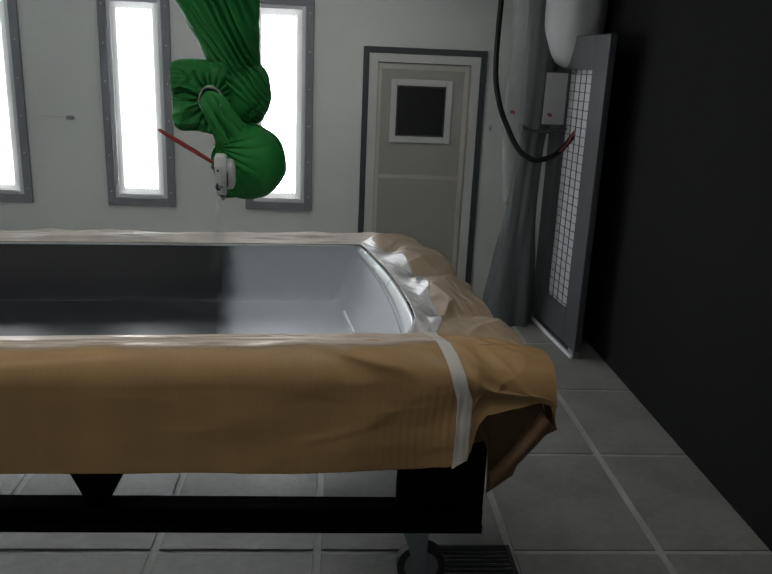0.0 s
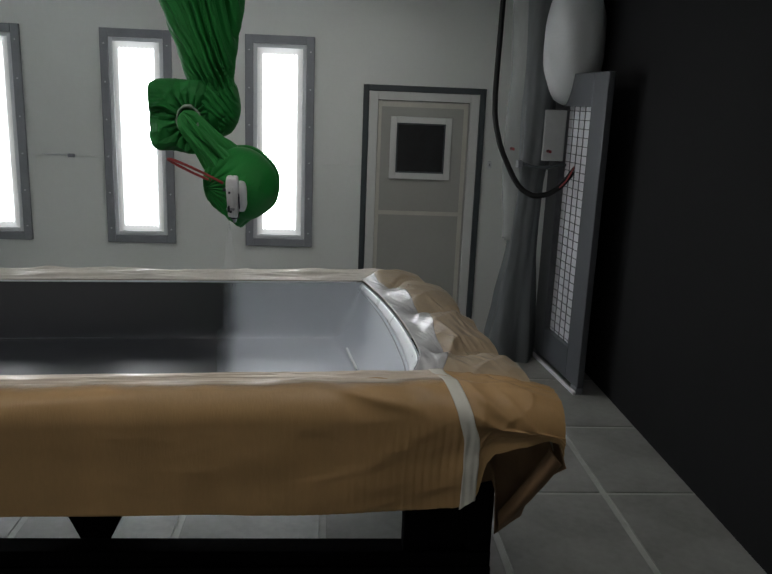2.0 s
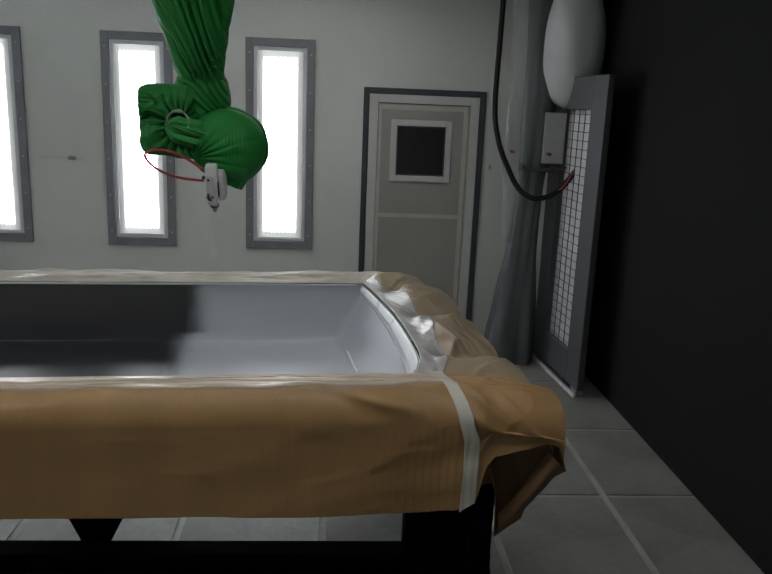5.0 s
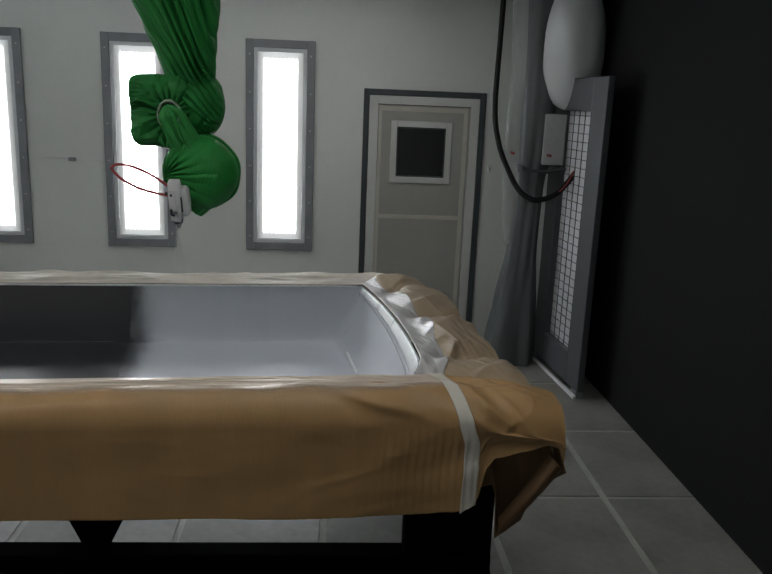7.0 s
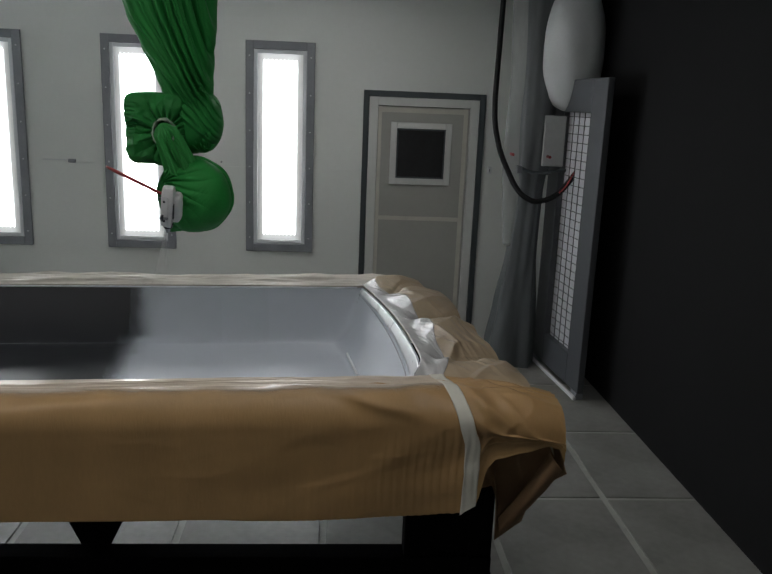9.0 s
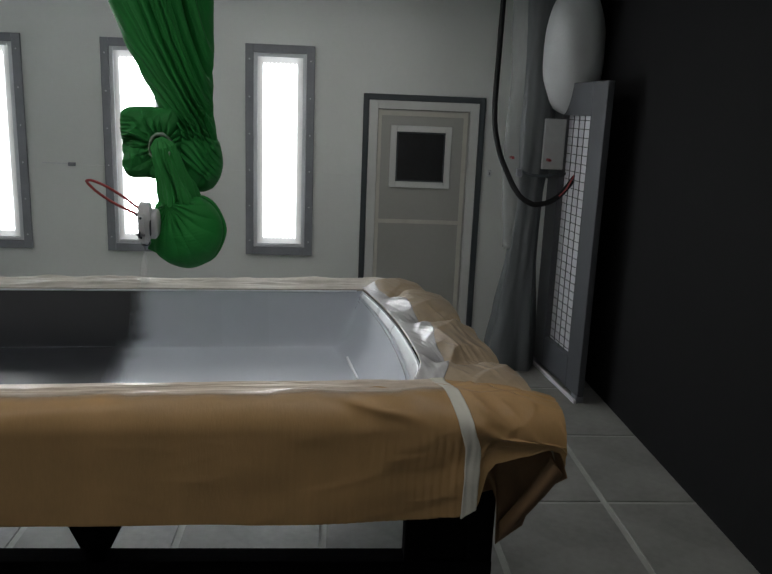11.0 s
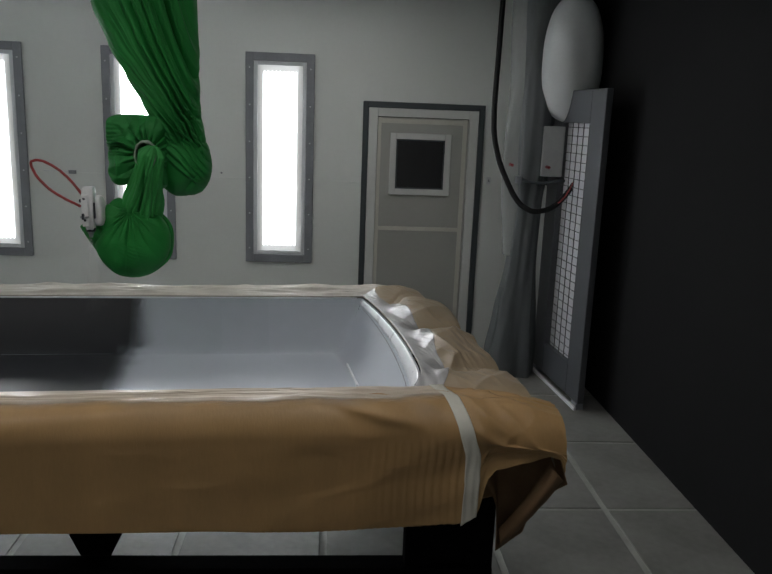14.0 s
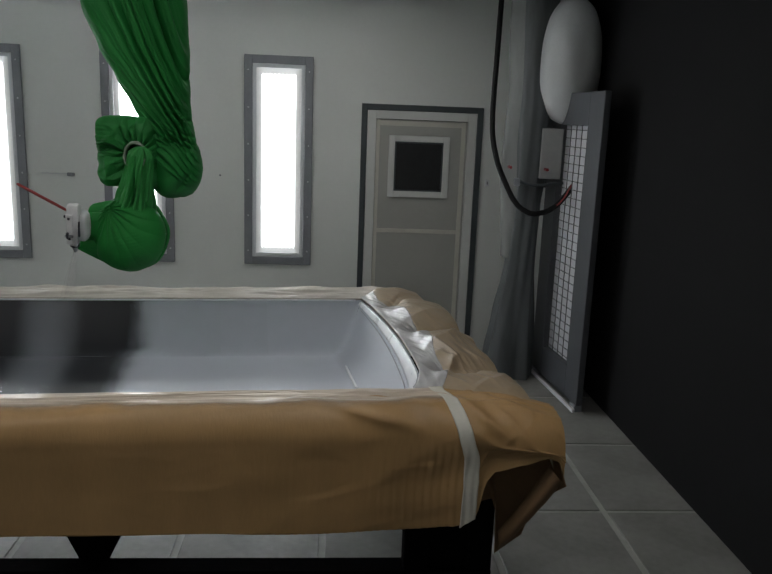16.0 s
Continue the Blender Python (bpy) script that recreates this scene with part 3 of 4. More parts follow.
def coat_haze(length=0.36):
    """The first thin pass of a new stroke, fading out at both ends."""
    ws = [ease(k / 120) for k in range(121)]

    def sheet(u, v):
        return on_mould(1.5 - u * length, ws[round(v * 120)], 0.0011, ends=False) - on_mould(1.5, 0, 0, ends=False)
    bm = grid(sheet, 24, 120)
    lay = bm.loops.layers.uv.new("along")
    place = {v: min(i // 121, 24 - i // 121) / 24 * length for i, v in enumerate(bm.verts)}
    for f in bm.faces:
        for loop in f.loops:
            loop[lay].uv = (place[loop.vert], 0.0)
    ob = part("coat_haze", bm, COAT_HAZE, smooth=True)
    return tagged(ob, "thin first haze of grey paint on the black mould", "paint", "fresh coat", "stuff")


haze = coat_haze()


# ---- trolley ----
def castor(parent, x, y):
    top = 0.205
    part("castor_plate", block(x - 0.06, x + 0.06, y - 0.05, y + 0.05, top - 0.012, top, 0.002), ZINC, parent)
    fork = block(x - 0.06, x + 0.05, y - 0.04, y - 0.03, FLOOR + 0.08, top - 0.01, 0.004)
    block(x - 0.06, x + 0.05, y + 0.03, y + 0.04, FLOOR + 0.08, top - 0.01, 0.004, fork)
    for v in fork.verts:
        # the cheeks narrow and rake back to the axle
        t = (top - v.co.z) / (top - FLOOR - 0.08)
        v.co.x = x + (v.co.x - x) * (1 - 0.62 * t) + 0.03 * t
    part("castor_fork", fork, ZINC, parent, "zinc-plated fork")
    wheel = part("castor_wheel", disc_solid(x + 0.03, y, FLOOR + 0.1, 0.1, 0.045, "Y", 32), RUBBER, parent, "black rubber wheel")
    part("rim", disc_solid(x + 0.03, y, FLOOR + 0.1, 0.07, 0.048, "Y", 28), GREY_FRAME, wheel, "grey wheel disc")
    part("hub", disc_solid(x + 0.03, y, FLOOR + 0.1, 0.03, 0.06, "Y", 20), ZINC, wheel)


def trolley():
    t = empty("trolley", 0, 0, FLOOR)
    t.location = (0, 0, 0)
    part("front_beam", block(-3.9, 0.225, 2.1, 2.2, 0.205, 0.302, 0.006), STEEL, t)
    part("front_rail", block(-3.9, 0.225, 2.085, 2.1, 0.205, 0.245, 0.004), STEEL, t)
    part("rear_beam", block(-3.9, 0.1, 3.38, 3.44, 0.205, 0.25, 0.006), STEEL, t)
    for x in (-3.8, 0.05):
        part("cross_beam", block(x - 0.05, x + 0.05, 2.2, 3.36, 0.2, 0.30, 0.006), STEEL, t)
    for x, y in ((0.175, 2.115), (-0.065, 2.115), (-3.85, 2.15), (0.04, 3.36), (-3.85, 3.36)):
        part("post", block(x - 0.05, x + 0.05, y - 0.005, y + 0.09, 0.24, 0.74, 0.006), STEEL, t)
    part("gusset", block(-0.03, 0.13, 2.13, 2.15, 0.24, 0.56, 0.004), STEEL, t, "black plate between the posts")
    for x, y in ((-0.03, 2.17), (-3.7, 2.17), (-0.03, 3.4), (-3.7, 3.4)):
        castor(t, x, y)
    return tagged(t, "black steel trolley on castors under the mould", "trolley")


trolley()


# ---- masking paper ----
def front_y(x):
    return 2.177 + SLOPE * (x + 0.024)


def profile(v):
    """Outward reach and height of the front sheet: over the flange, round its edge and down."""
    if v < 0.2:
        return 0.45 * v, 1.012
    t = min(1.0, (v - 0.2) / 0.22) * math.pi / 2
    return 0.09 + 0.115 * math.sin(t), 1.012 - 0.115 * (1 - math.cos(t))


# long creases of the front sheet: from (x, v) to (x, v), rise and width
FOLDS = ((-0.45, 0.21, -0.08, 0.37, 0.022, 0.013), (-1.1, 0.24, -0.36, 0.22, 0.012, 0.014), (-0.26, 0.16, -0.01, 0.27, 0.014, 0.011), (0.03, 0.06, 0.33, 0.25, 0.026, 0.016), (0.04, 0.16, 0.24, 0.40, 0.020, 0.015), (0.08, 0.36, 0.33, 0.5, 0.014, 0.018), (0.05, 0.03, 0.30, 0.08, 0.014, 0.010), (-1.7, 0.34, -1.0, 0.26, 0.008, 0.02), (-0.30, 0.62, 0.02, 0.56, 0.005, 0.03), (0.16, 0.2, 0.40, 0.55, 0.016, 0.018))


def creases(x, v):
    h = 0.0
    for x0, v0, x1, v1, rise, wide in FOLDS:
        dx, dv = x1 - x0, (v1 - v0) * 0.5
        ll = dx * dx + dv * dv
        t = ((x - x0) * dx + (v - v0) * 0.5 * dv) / ll
        d = ((x - x0) * dv - (v - v0) * 0.5 * dx) / math.sqrt(ll) + 0.006 * n3(t * 3, x0 * 9, 2)
        ends = max(0, 1 - abs(2 * t - 1) ** 3)
        k = d / wide
        h += (1.35 + 0.9 * min(1, max(0, (x - 0.05) * 8))) * rise * ends * (math.exp(-abs(k) * 1.4) if k > 0 else math.exp(-k * k * 0.35))
    return h


def front_point(x, v):
    """The hanging front sheet at x, from its rim edge (v = 0) to its hem (v = 1)."""
    o, z = profile(v)
    y0 = front_y(min(x, 0.0))
    hem = curve_at([(-4.3, 0.62), (-1.5, 0.585), (-1.03, 0.573), (-0.42, 0.556), (-0.06, 0.56), (0.05, 0.566), (0.118, 0.61), (0.15, 0.75), (0.177, 0.785), (0.282, 0.815), (0.36, 0.85), (0.397, 0.845), (0.42, 0.80)], x)[0]
    if v > 0.42:
        z = 0.897 + (hem - 0.897) * (v - 0.42) / 0.58
    over = max(0, x)
    z -= over * 0.10 * (1 - v) + 0.25 * max(0, x - 0.3) ** 1.2
    o += over * 0.1 * min(1, v * 4) - 1.6 * max(0, x - 0.34) ** 2
    near = min(1, max(0, (x + 1.6) / 1.5))
    r = 0.006 * math.sin(x * 2.3 + 2 * v) * min(1, v * 3)
    r += (0.003 + 0.004 * near) * n3(x * 3.2 + v * 3, v * 4 - x * 2, 1.3) * min(1, v * 5)
    r += 0.004 * near * max(0, ridge(x * 2.2 + 2.5 * v, v * 3 - x * 1.5, 5, 2) - 0.55) * min(1, v * 4) * 2
    pull = min(1, max(0, (x + 0.55) / 0.5)) * min(1, v * 4) * max(0, 1 - 1.1 * v)
    r += 0.02 * pull * (ridge(x * 3.4 + 2.6 * v, v * 3.2 - x * 1.2, 7.7, 2) - 0.5)
    z += 0.012 * near * (ridge(x * 2.5, v * 6, 3, 3) - 0.6) * max(0, 1 - v * 2.5)
    z += 0.004 * n3(x * 2, v * 14, 8) * max(0, 1 - 2 * v) * min(1, v * 10)
    # faint upright ribs of the roll
    r += 0.0022 * math.sin(2 * math.pi * x / 0.029) * step(x + 0.75, 0.3) * step(0.16 - x, 0.08) * step(v - 0.35, 0.15)
    z += (0.007 * thin_fold(x * 1.1, v * 16 + 0.4 * x, 2.6, 0.12) + 0.004 * thin_fold(x * 2.3, v * 24, 6.6, 0.14)) * step(0.3 - v, 0.15) * min(1, v * 12)
    corner = step(x - 0.02, 0.12)
    r += corner * 0.009 * thin_fold(x * 7 + 4 * v, v * 5 - x * 3, 5.5, 0.14) * min(1, v * 6) * step(0.8 - v, 0.3)
    c = creases(x, v)
    r += c * min(1, max(0, (v - 0.1) * 5))
    z += 0.8 * c * max(0, 1 - v * 3)
    r *= min(1, (0.95 - hem) / 0.3)
    return Vector((x + 0.01 * n3(v * 3, x, 4), y0 - o - r, z))


def front_sheet():
    return grid(lambda u, v: front_point(-4.3 + 4.72 * (1 - (1 - u) ** 1.5), v), 330, 110, False, 0.0015)


paper = empty("masking_paper", -1.5, 1.95, 0.8)
paper_off = Vector((1.5, -1.95, -0.8))


def shifted(bm):
    bmesh.ops.translate(bm, vec=paper_off, verts=bm.verts)
    return bm


# thin sheet carrying the painted sheen, thinning out from the rim downwards
def rim_sheen_sheet():
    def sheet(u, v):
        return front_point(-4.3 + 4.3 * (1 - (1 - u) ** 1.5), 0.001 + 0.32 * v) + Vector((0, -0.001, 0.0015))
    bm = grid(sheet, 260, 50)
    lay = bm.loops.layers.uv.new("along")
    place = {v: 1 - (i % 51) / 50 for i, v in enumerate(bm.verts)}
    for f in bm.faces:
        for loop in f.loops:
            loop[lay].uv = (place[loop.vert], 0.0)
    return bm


part("rim_sheen", shifted(rim_sheen_sheet()), RIM_SHEEN, paper, "painted pale sheen of the paper along the front rim", smooth=True)
part("front_sheet", shifted(front_sheet()), KRAFT, paper, "brown kraft paper hanging over the front", smooth=True)


END_EDGE = [(0.0, 0.40, 1.97, 0.945), (0.12, 0.365, 2.12, 0.965), (0.3, 0.315, 2.42, 0.985), (0.5, 0.262, 2.75, 1.0), (0.68, 0.232, 3.05, 1.005), (0.85, 0.175, 3.45, 1.012), (1.0, 0.09, 3.8, 1.01)]


def end_point(u, v):
    """The crumpled cover of the end, from the front corner (u = 0) to the rear, from the rim (v = 0) outwards."""
    w = -0.03 + 1.06 * u
    d = bow(min(1, max(0, w))) - 0.002
    a = FRONT + (REAR - FRONT) * w + Vector((-d, -SLOPE * d))
    ox, oy, oz = curve_at(END_EDGE, u)
    k = v ** 0.9
    p = Vector((blend(a.x, ox, k), blend(a.y, oy, k), blend(RIM + 0.012, oz, k)))
    free = step(v - 0.03, 0.3) * min(1, 0.15 + u * 5) * min(1, 0.35 + (1 - u) * 3)
    p.z += math.sin(math.pi * min(1, v * 1.05)) * (0.03 + 0.01 * u) * min(1, u * 4) - 0.03 * max(0, 1 - u * 8)
    # a few broad pleats lie over one another along the end like slack cushions
    q = 0.25 + 3.2 * u - 0.35 * v + 0.22 * n3(u * 4, v * 2.0, 1.7)
    q -= math.floor(q)
    pleat = math.sin(math.pi * min(1, q / 0.9)) ** 0.7 * (0.55 + 0.45 * q) if q < 0.9 else 0.0
    c = 0.9 * (pleat - 0.45) + 0.26 * (ridge(u * 5 - 1.6 * v, v * 1.8, 1.4, 1) - 0.5) + 0.03 * (ridge(u * 15 + 5 * v, v * 5, 2.4, 1) - 0.5)
    c += 0.05 * math.exp(-v / 0.2) * crease(2 * math.pi * (u * 11 + 1.2 * v + 0.8 * n3(u * 7, v * 4, 5)), 0.8)
    c += 0.10 * thin_fold(u * 5 - 1.2 * v, v * 1.6, 3.7, 0.2) + 0.04 * thin_fold(u * 11 + 2 * v, v * 3.0, 8.2, 0.2)
    p.z += 0.1 * c * free * (1 - 0.35 * v)
    p.x += 0.03 * n3(p.y * 5, v * 3, 7) * v
    if v > 0.93:
        p.z -= 0.12 * (v - 0.93) / 0.07
    return p


part("end_sheet", shifted(grid(end_point, 260, 120, False, 0.0015)), KRAFT_PALE, paper, "crumpled kraft paper over the mould end", smooth=True)


def film_point(u, v):
    reach = 0.17 + 0.1 * math.sin(math.pi * u) + 0.16 * n3(u * 5, 3, 1) * v
    p = end_point(0.02 + 0.97 * u, max(0.0, reach * v))
    return p + Vector((0, 0, 0.004 + 0.003 * (ridge(u * 14 + 2 * v, v * 1.5, 6, 2) - 0.4)))


part("film_strip", shifted(grid(film_point, 220, 40, False, 0.001)), CLEAR_FILM, paper, "shiny crinkled masking film along the end", smooth=True)


def rear_sheet():
    def sheet(u, v):
        x = -4.3 + 4.26 * u
        y0 = 3.622 + SLOPE * (x + 0.236)
        y = y0 + 0.23 * v * (1 - 0.7 * step(x + 0.2, 0.25))
        near = max(0, (x + 1.0))
        z = RIM + 0.01 + 0.015 * math.sin(math.pi * min(1, v)) + 0.012 * n3(x * 1.6, v * 3, 2) * v
        z += (0.008 + 0.02 * near) * (ridge(x * 2.0, v * 3.2 + x * 0.5, 6, 3) - 0.55) * min(1, v * 5)
        z += 0.011 * (ridge(x * 1.1 + 3, v * 4.0 + 0.5 * x, 2.2, 3) - 0.5) * min(1, v * 5)
        z += 0.03 * max(0, x + 0.35) * math.sin(math.pi * v)
        z += (0.013 * thin_fold(x * 0.9, v * 5 + 0.3 * x, 4.1, 0.12) + 0.009 * thin_fold(x * 1.7, v * 9 - 0.4 * x, 9.3, 0.15)) * min(1, v * 6)
        if v > 0.85:
            z -= (v - 0.85) / 0.15 * 0.1
        return Vector((x, y, z))
    return grid(sheet, 180, 34, False, 0.0015)


part("rear_sheet", shifted(rear_sheet()), FILM, paper, "silvery crinkled masking film along the rear rim", smooth=True)


def hanging_flap():
    """The end of the sheet hangs down, folded, below the corner."""
    def sheet(u, v):
        top = Vector((0.06 + 0.35 * u, 2.0 + 0.12 * math.sin(math.pi * u), 0.84))
        low = curve_at([(0, 0.085, 2.03, 0.575), (0.14, 0.15, 2.05, 0.61), (0.24, 0.2, 2.07, 0.62), (0.32, 0.225, 2.08, 0.55), (0.45, 0.218, 2.08, 0.41), (0.65, 0.325, 2.07, 0.47), (0.8, 0.365, 2.05, 0.6), (1, 0.442, 1.98, 0.725)], u)
        p = top.lerp(Vector(low), v)
        p.y += 0.03 * math.sin(9 * u + 1.0) * v + 0.015 * n3(u * 5, v * 3, 3)
        return p
    return grid(sheet, 60, 26, False, 0.0015)


# the flap's darkness is painted shade, as on the strip and side fall below
part("hanging_flap", shifted(hanging_flap()), KRAFT_SHADED, paper, "folded paper end hanging at the corner, shade in its colour", smooth=True)


def folded_strip():
    """The torn edge of the flap turns over into a long narrow fold."""
    def sheet(u, v):
        a = Vector((0.375, 1.975, 0.80)).lerp(Vector((0.225, 2.05, 0.50)), v)
        b = Vector((0.425, 1.965, 0.74)).lerp(Vector((0.235, 2.06, 0.415)), v)
        p = a.lerp(b, u)
        p += Vector((0.004 * math.sin(math.pi * v), -0.022 * math.sin(math.pi * u) - 0.008 * math.sin(math.pi * v), 0.006 * n3(u * 3, v * 6, 2)))
        return p
    return grid(sheet, 14, 40, False, 0.0015)


part("folded_strip", shifted(folded_strip()), KRAFT_SHADED, paper, "narrow turned-over fold of kraft paper", smooth=True)


def side_fall():
    """The paper falls from the outer edge of the end."""
    outer = [(0.0, 0.40, 1.99, 0.94), (0.3, 0.325, 2.42, 0.96), (0.68, 0.24, 3.05, 0.98), (1.0, 0.1, 3.8, 0.985)]

    def sheet(u, v):
        x, y, z = curve_at(outer, u)
        return Vector((x + 0.03 * v + 0.025 * math.sin(11 * u + 3 * v) * v, y, z - 0.02 - (0.22 - 0.06 * u) * v))
    return grid(sheet, 70, 16, False, 0.0015)


part("side_fall", shifted(side_fall()), KRAFT_SHADED, paper, "kraft paper hanging beside the mould end", smooth=True)
tagged(paper, "brown kraft masking paper taped over the mould edges", "masking paper")


def tape():
    def sheet(u, v):
        x, k = curve_at([(0, -0.02, 0.0), (0.2, 0.02, 0.2), (0.38, 0.06, 0.36), (0.55, 0.085, 0.52), (0.75, 0.096, 0.73), (1.0, 0.088, 1.02)], v)
        p = front_point(x + (u - 0.5) * 0.054, min(k, 1.0))
        return p + Vector((0, -0.007, 0.006 * max(0, 1 - 3 * k) - 0.3 * max(0, k - 1.0)))
    return grid(sheet, 8, 60, False, 0.001)


tagged(part("tape_strip", tape(), MASK_TAPE, smooth=True), "wide strip of pale masking tape over the paper corner", "tape")


# ---- robot arm under its green cover ----
robot = empty("robot_arm", 0, 2.85, 0)


def pillow(outline, depth, folds, around=320, across=130, flat=0.8, back=0.7):
    """A stuffed cloth shape facing -y: an outline in x and z, a domed front with folds, a plainer back."""
    def skin(u, v):
        a, b = u * 2 * math.pi, v * math.pi
        x, z = outline(a)
        rho, c = max(0.0, math.sin(b)) ** flat, math.cos(b)
        x, z = x * rho, z * rho
        y = -depth * math.copysign(abs(c) ** flat, c) * (1 if c > 0 else back)
        y -= folds(x, z) * step(c + 0.12, 0.3)
        return Vector((x, y, z))
    return grid(skin, around, across, True)


def super_outline(rx, rz, p, wobble=0.0, seed=0.0):
    def outline(a):
        ca, sa = math.cos(a), math.sin(a)
        k = (abs(ca) ** p + abs(sa) ** p) ** (-1 / p) * (1 + wobble * n3(ca * 2.2 + seed, sa * 2.2, seed) + 0.4 * wobble * n3(ca * 9, sa * 9, seed + 4))
        return rx * k * ca, rz * k * sa
    return outline


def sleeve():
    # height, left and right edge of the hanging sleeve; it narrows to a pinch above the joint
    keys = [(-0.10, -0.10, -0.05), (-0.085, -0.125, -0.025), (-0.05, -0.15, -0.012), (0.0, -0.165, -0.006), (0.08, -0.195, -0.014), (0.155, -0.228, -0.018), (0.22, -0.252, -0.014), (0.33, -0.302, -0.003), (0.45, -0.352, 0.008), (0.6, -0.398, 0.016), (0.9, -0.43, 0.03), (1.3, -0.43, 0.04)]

    def skin(u, v):
        z = -0.10 + 1.4 * v ** 1.5
        lo, hi = curve_at(keys, z)
        c, r = (lo + hi) / 2, (hi - lo) / 2
        a = u * 2 * math.pi
        ca, sa = math.cos(a), math.sin(a)
        s = 0.5 + 0.5 * ca
        warp = n3(s * 2.6, z * 1.7, 3.1 + 0.6 * sa)
        q = max(0.0, 1 + s + 0.05 * warp - 0.55 * math.exp(-max(0, z - 0.12) / 0.24) - 0.8 * max(0, 0.12 - z))
        deep = (0.22 + 1.3 * max(0.0, 0.15 + n3(q * 4.3, z * 0.8, 9.0))) * (0.3 + 0.9 * s)
        f = 0.046 * deep * crease(2 * math.pi * 7.5 * q, 0.85)
        f += 0.016 * (0.15 + s) * max(0, 0.3 + n3(q * 7, z * 1.2, 5)) * crease(2 * math.pi * 19 * q + 2 * warp, 0.9)
        f += 0.008 * (0.2 + 0.8 * s) * max(0, 0.25 + n3(q * 12 + 4, z * 1.6, 7)) * crease(2 * math.pi * 41 * q + 3 * warp, 1.0)
    # short creases spread from the pinch
        dx, dz = c + r * ca - hi, z - 0.165
        d = math.hypot(dx, dz)
        f += 0.018 * math.exp(-d / 0.045) * crease(17 * math.atan2(dz, dx - 0.004) + 3 * warp, 0.7)
        # loops of slack cloth sag below it
        low = step(0.13 - z, 0.1)
        f += 0.013 * low * crease(2 * math.pi * (z + 0.75 * (c + r * ca)) / 0.027 + 2.5 * warp, 0.7)
        f = 1.35 * f + 0.010 * warp
        rr = r + f * (0.12 + 0.88 * max(0, -sa)) + 0.002
        return Vector((c + rr * ca, (0.78 + 0.25 * step(0.35 - z, 0.3)) * (rr + 0.9 * f * max(0, -sa)) * sa, z))

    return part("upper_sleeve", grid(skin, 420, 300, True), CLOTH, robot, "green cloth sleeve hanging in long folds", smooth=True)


def elbow():
    """A boxy bag whose folds run together at the wrist cuff."""
    def folds(x, z):
        hx, hz = x - 0.05, z + 0.01
        d, t = math.hypot(hx, hz), math.atan2(hz, hx)
        warp = n3(x * 9 + 3, z * 9, 2.2)
        f = 0.034 * math.exp(-max(0, d - 0.04) / 0.06) * crease(19 * t + 16 * d + 2.6 * warp, 0.8) * (0.5 + 1.0 * max(0, n3(math.cos(t) * 2, math.sin(t) * 2, 8) + 0.4))
        # gathers along the boxy end, tightest at half height
        edge = step(-x - 0.02, 0.1)
        f += 0.011 * edge * hump(z - 0.035, 0.06) * crease(z * 420 + 60 * x * z + 5 * warp, 0.9)
        f += 0.034 * (ridge(x * 6 + 2, z * 7 + 0.4 * warp, 4.5, 3) - 0.5)
        # one long fold from the upper corner to the cuff, one below it
        f += 0.014 * hump(z - 0.055 + 0.35 * (x + 0.1) + 0.006 * warp, 0.012) * step(0.06 - x, 0.05)
        f += 0.010 * hump(z + 0.075 - 0.45 * (x + 0.1), 0.012) * step(0.05 - x, 0.05)
        return 1.2 * f - 0.02 * step(0.05 - d, 0.03)

    bm = pillow(super_outline(0.125, 0.148, 7.0, 0.03, 1.3), 0.088, folds, 360, 170, 0.5)
    for v in bm.verts:
        v.co += Vector((0.135 + 0.03 * max(0, -v.co.z - 0.05) * (1 if v.co.x < 0 else 0), 0, -0.138 - 0.07 * v.co.x * (1 if v.co.z < 0 else 0)))
    return part("elbow_cover", bm, CLOTH_BAG, robot, "bulky green cloth cover at the elbow", smooth=True)


def elbow_roll():
    def folds(x, z):
        z = z - 0.02
        warp = n3(x * 8, z * 8, 6.1)
        k = 0.64 * x + 0.77 * z + 0.03 + 0.012 * warp
        f = 0.014 * step(k, 0.012) + step(k, 0.03) * 0.032 * crease(2 * math.pi * (k + 1.6 * x * x) / 0.024 + 2.0 * warp, 0.8) * (0.35 + 0.8 * max(0, 0.4 + n3(x * 7, z * 7, 2)))
        # short gathers at the lower edge
        f += 0.018 * hump(math.hypot(x - 0.06, z + 0.085), 0.05) * crease(90 * (x - z) + 3 * warp, 0.7)
        return f + 0.010 * (ridge(x * 6, z * 6, 1.2, 2) - 0.5)

    bm = pillow(super_outline(0.117, 0.137, 2.3, 0.03, 4.0), 0.12, folds, 320, 140, 0.85)
    bmesh.ops.translate(bm, vec=(0, 0, 0.022), verts=bm.verts)
    return part("elbow_roll", bm, CLOTH, robot, "slack roll of green cloth below the bend", smooth=True)


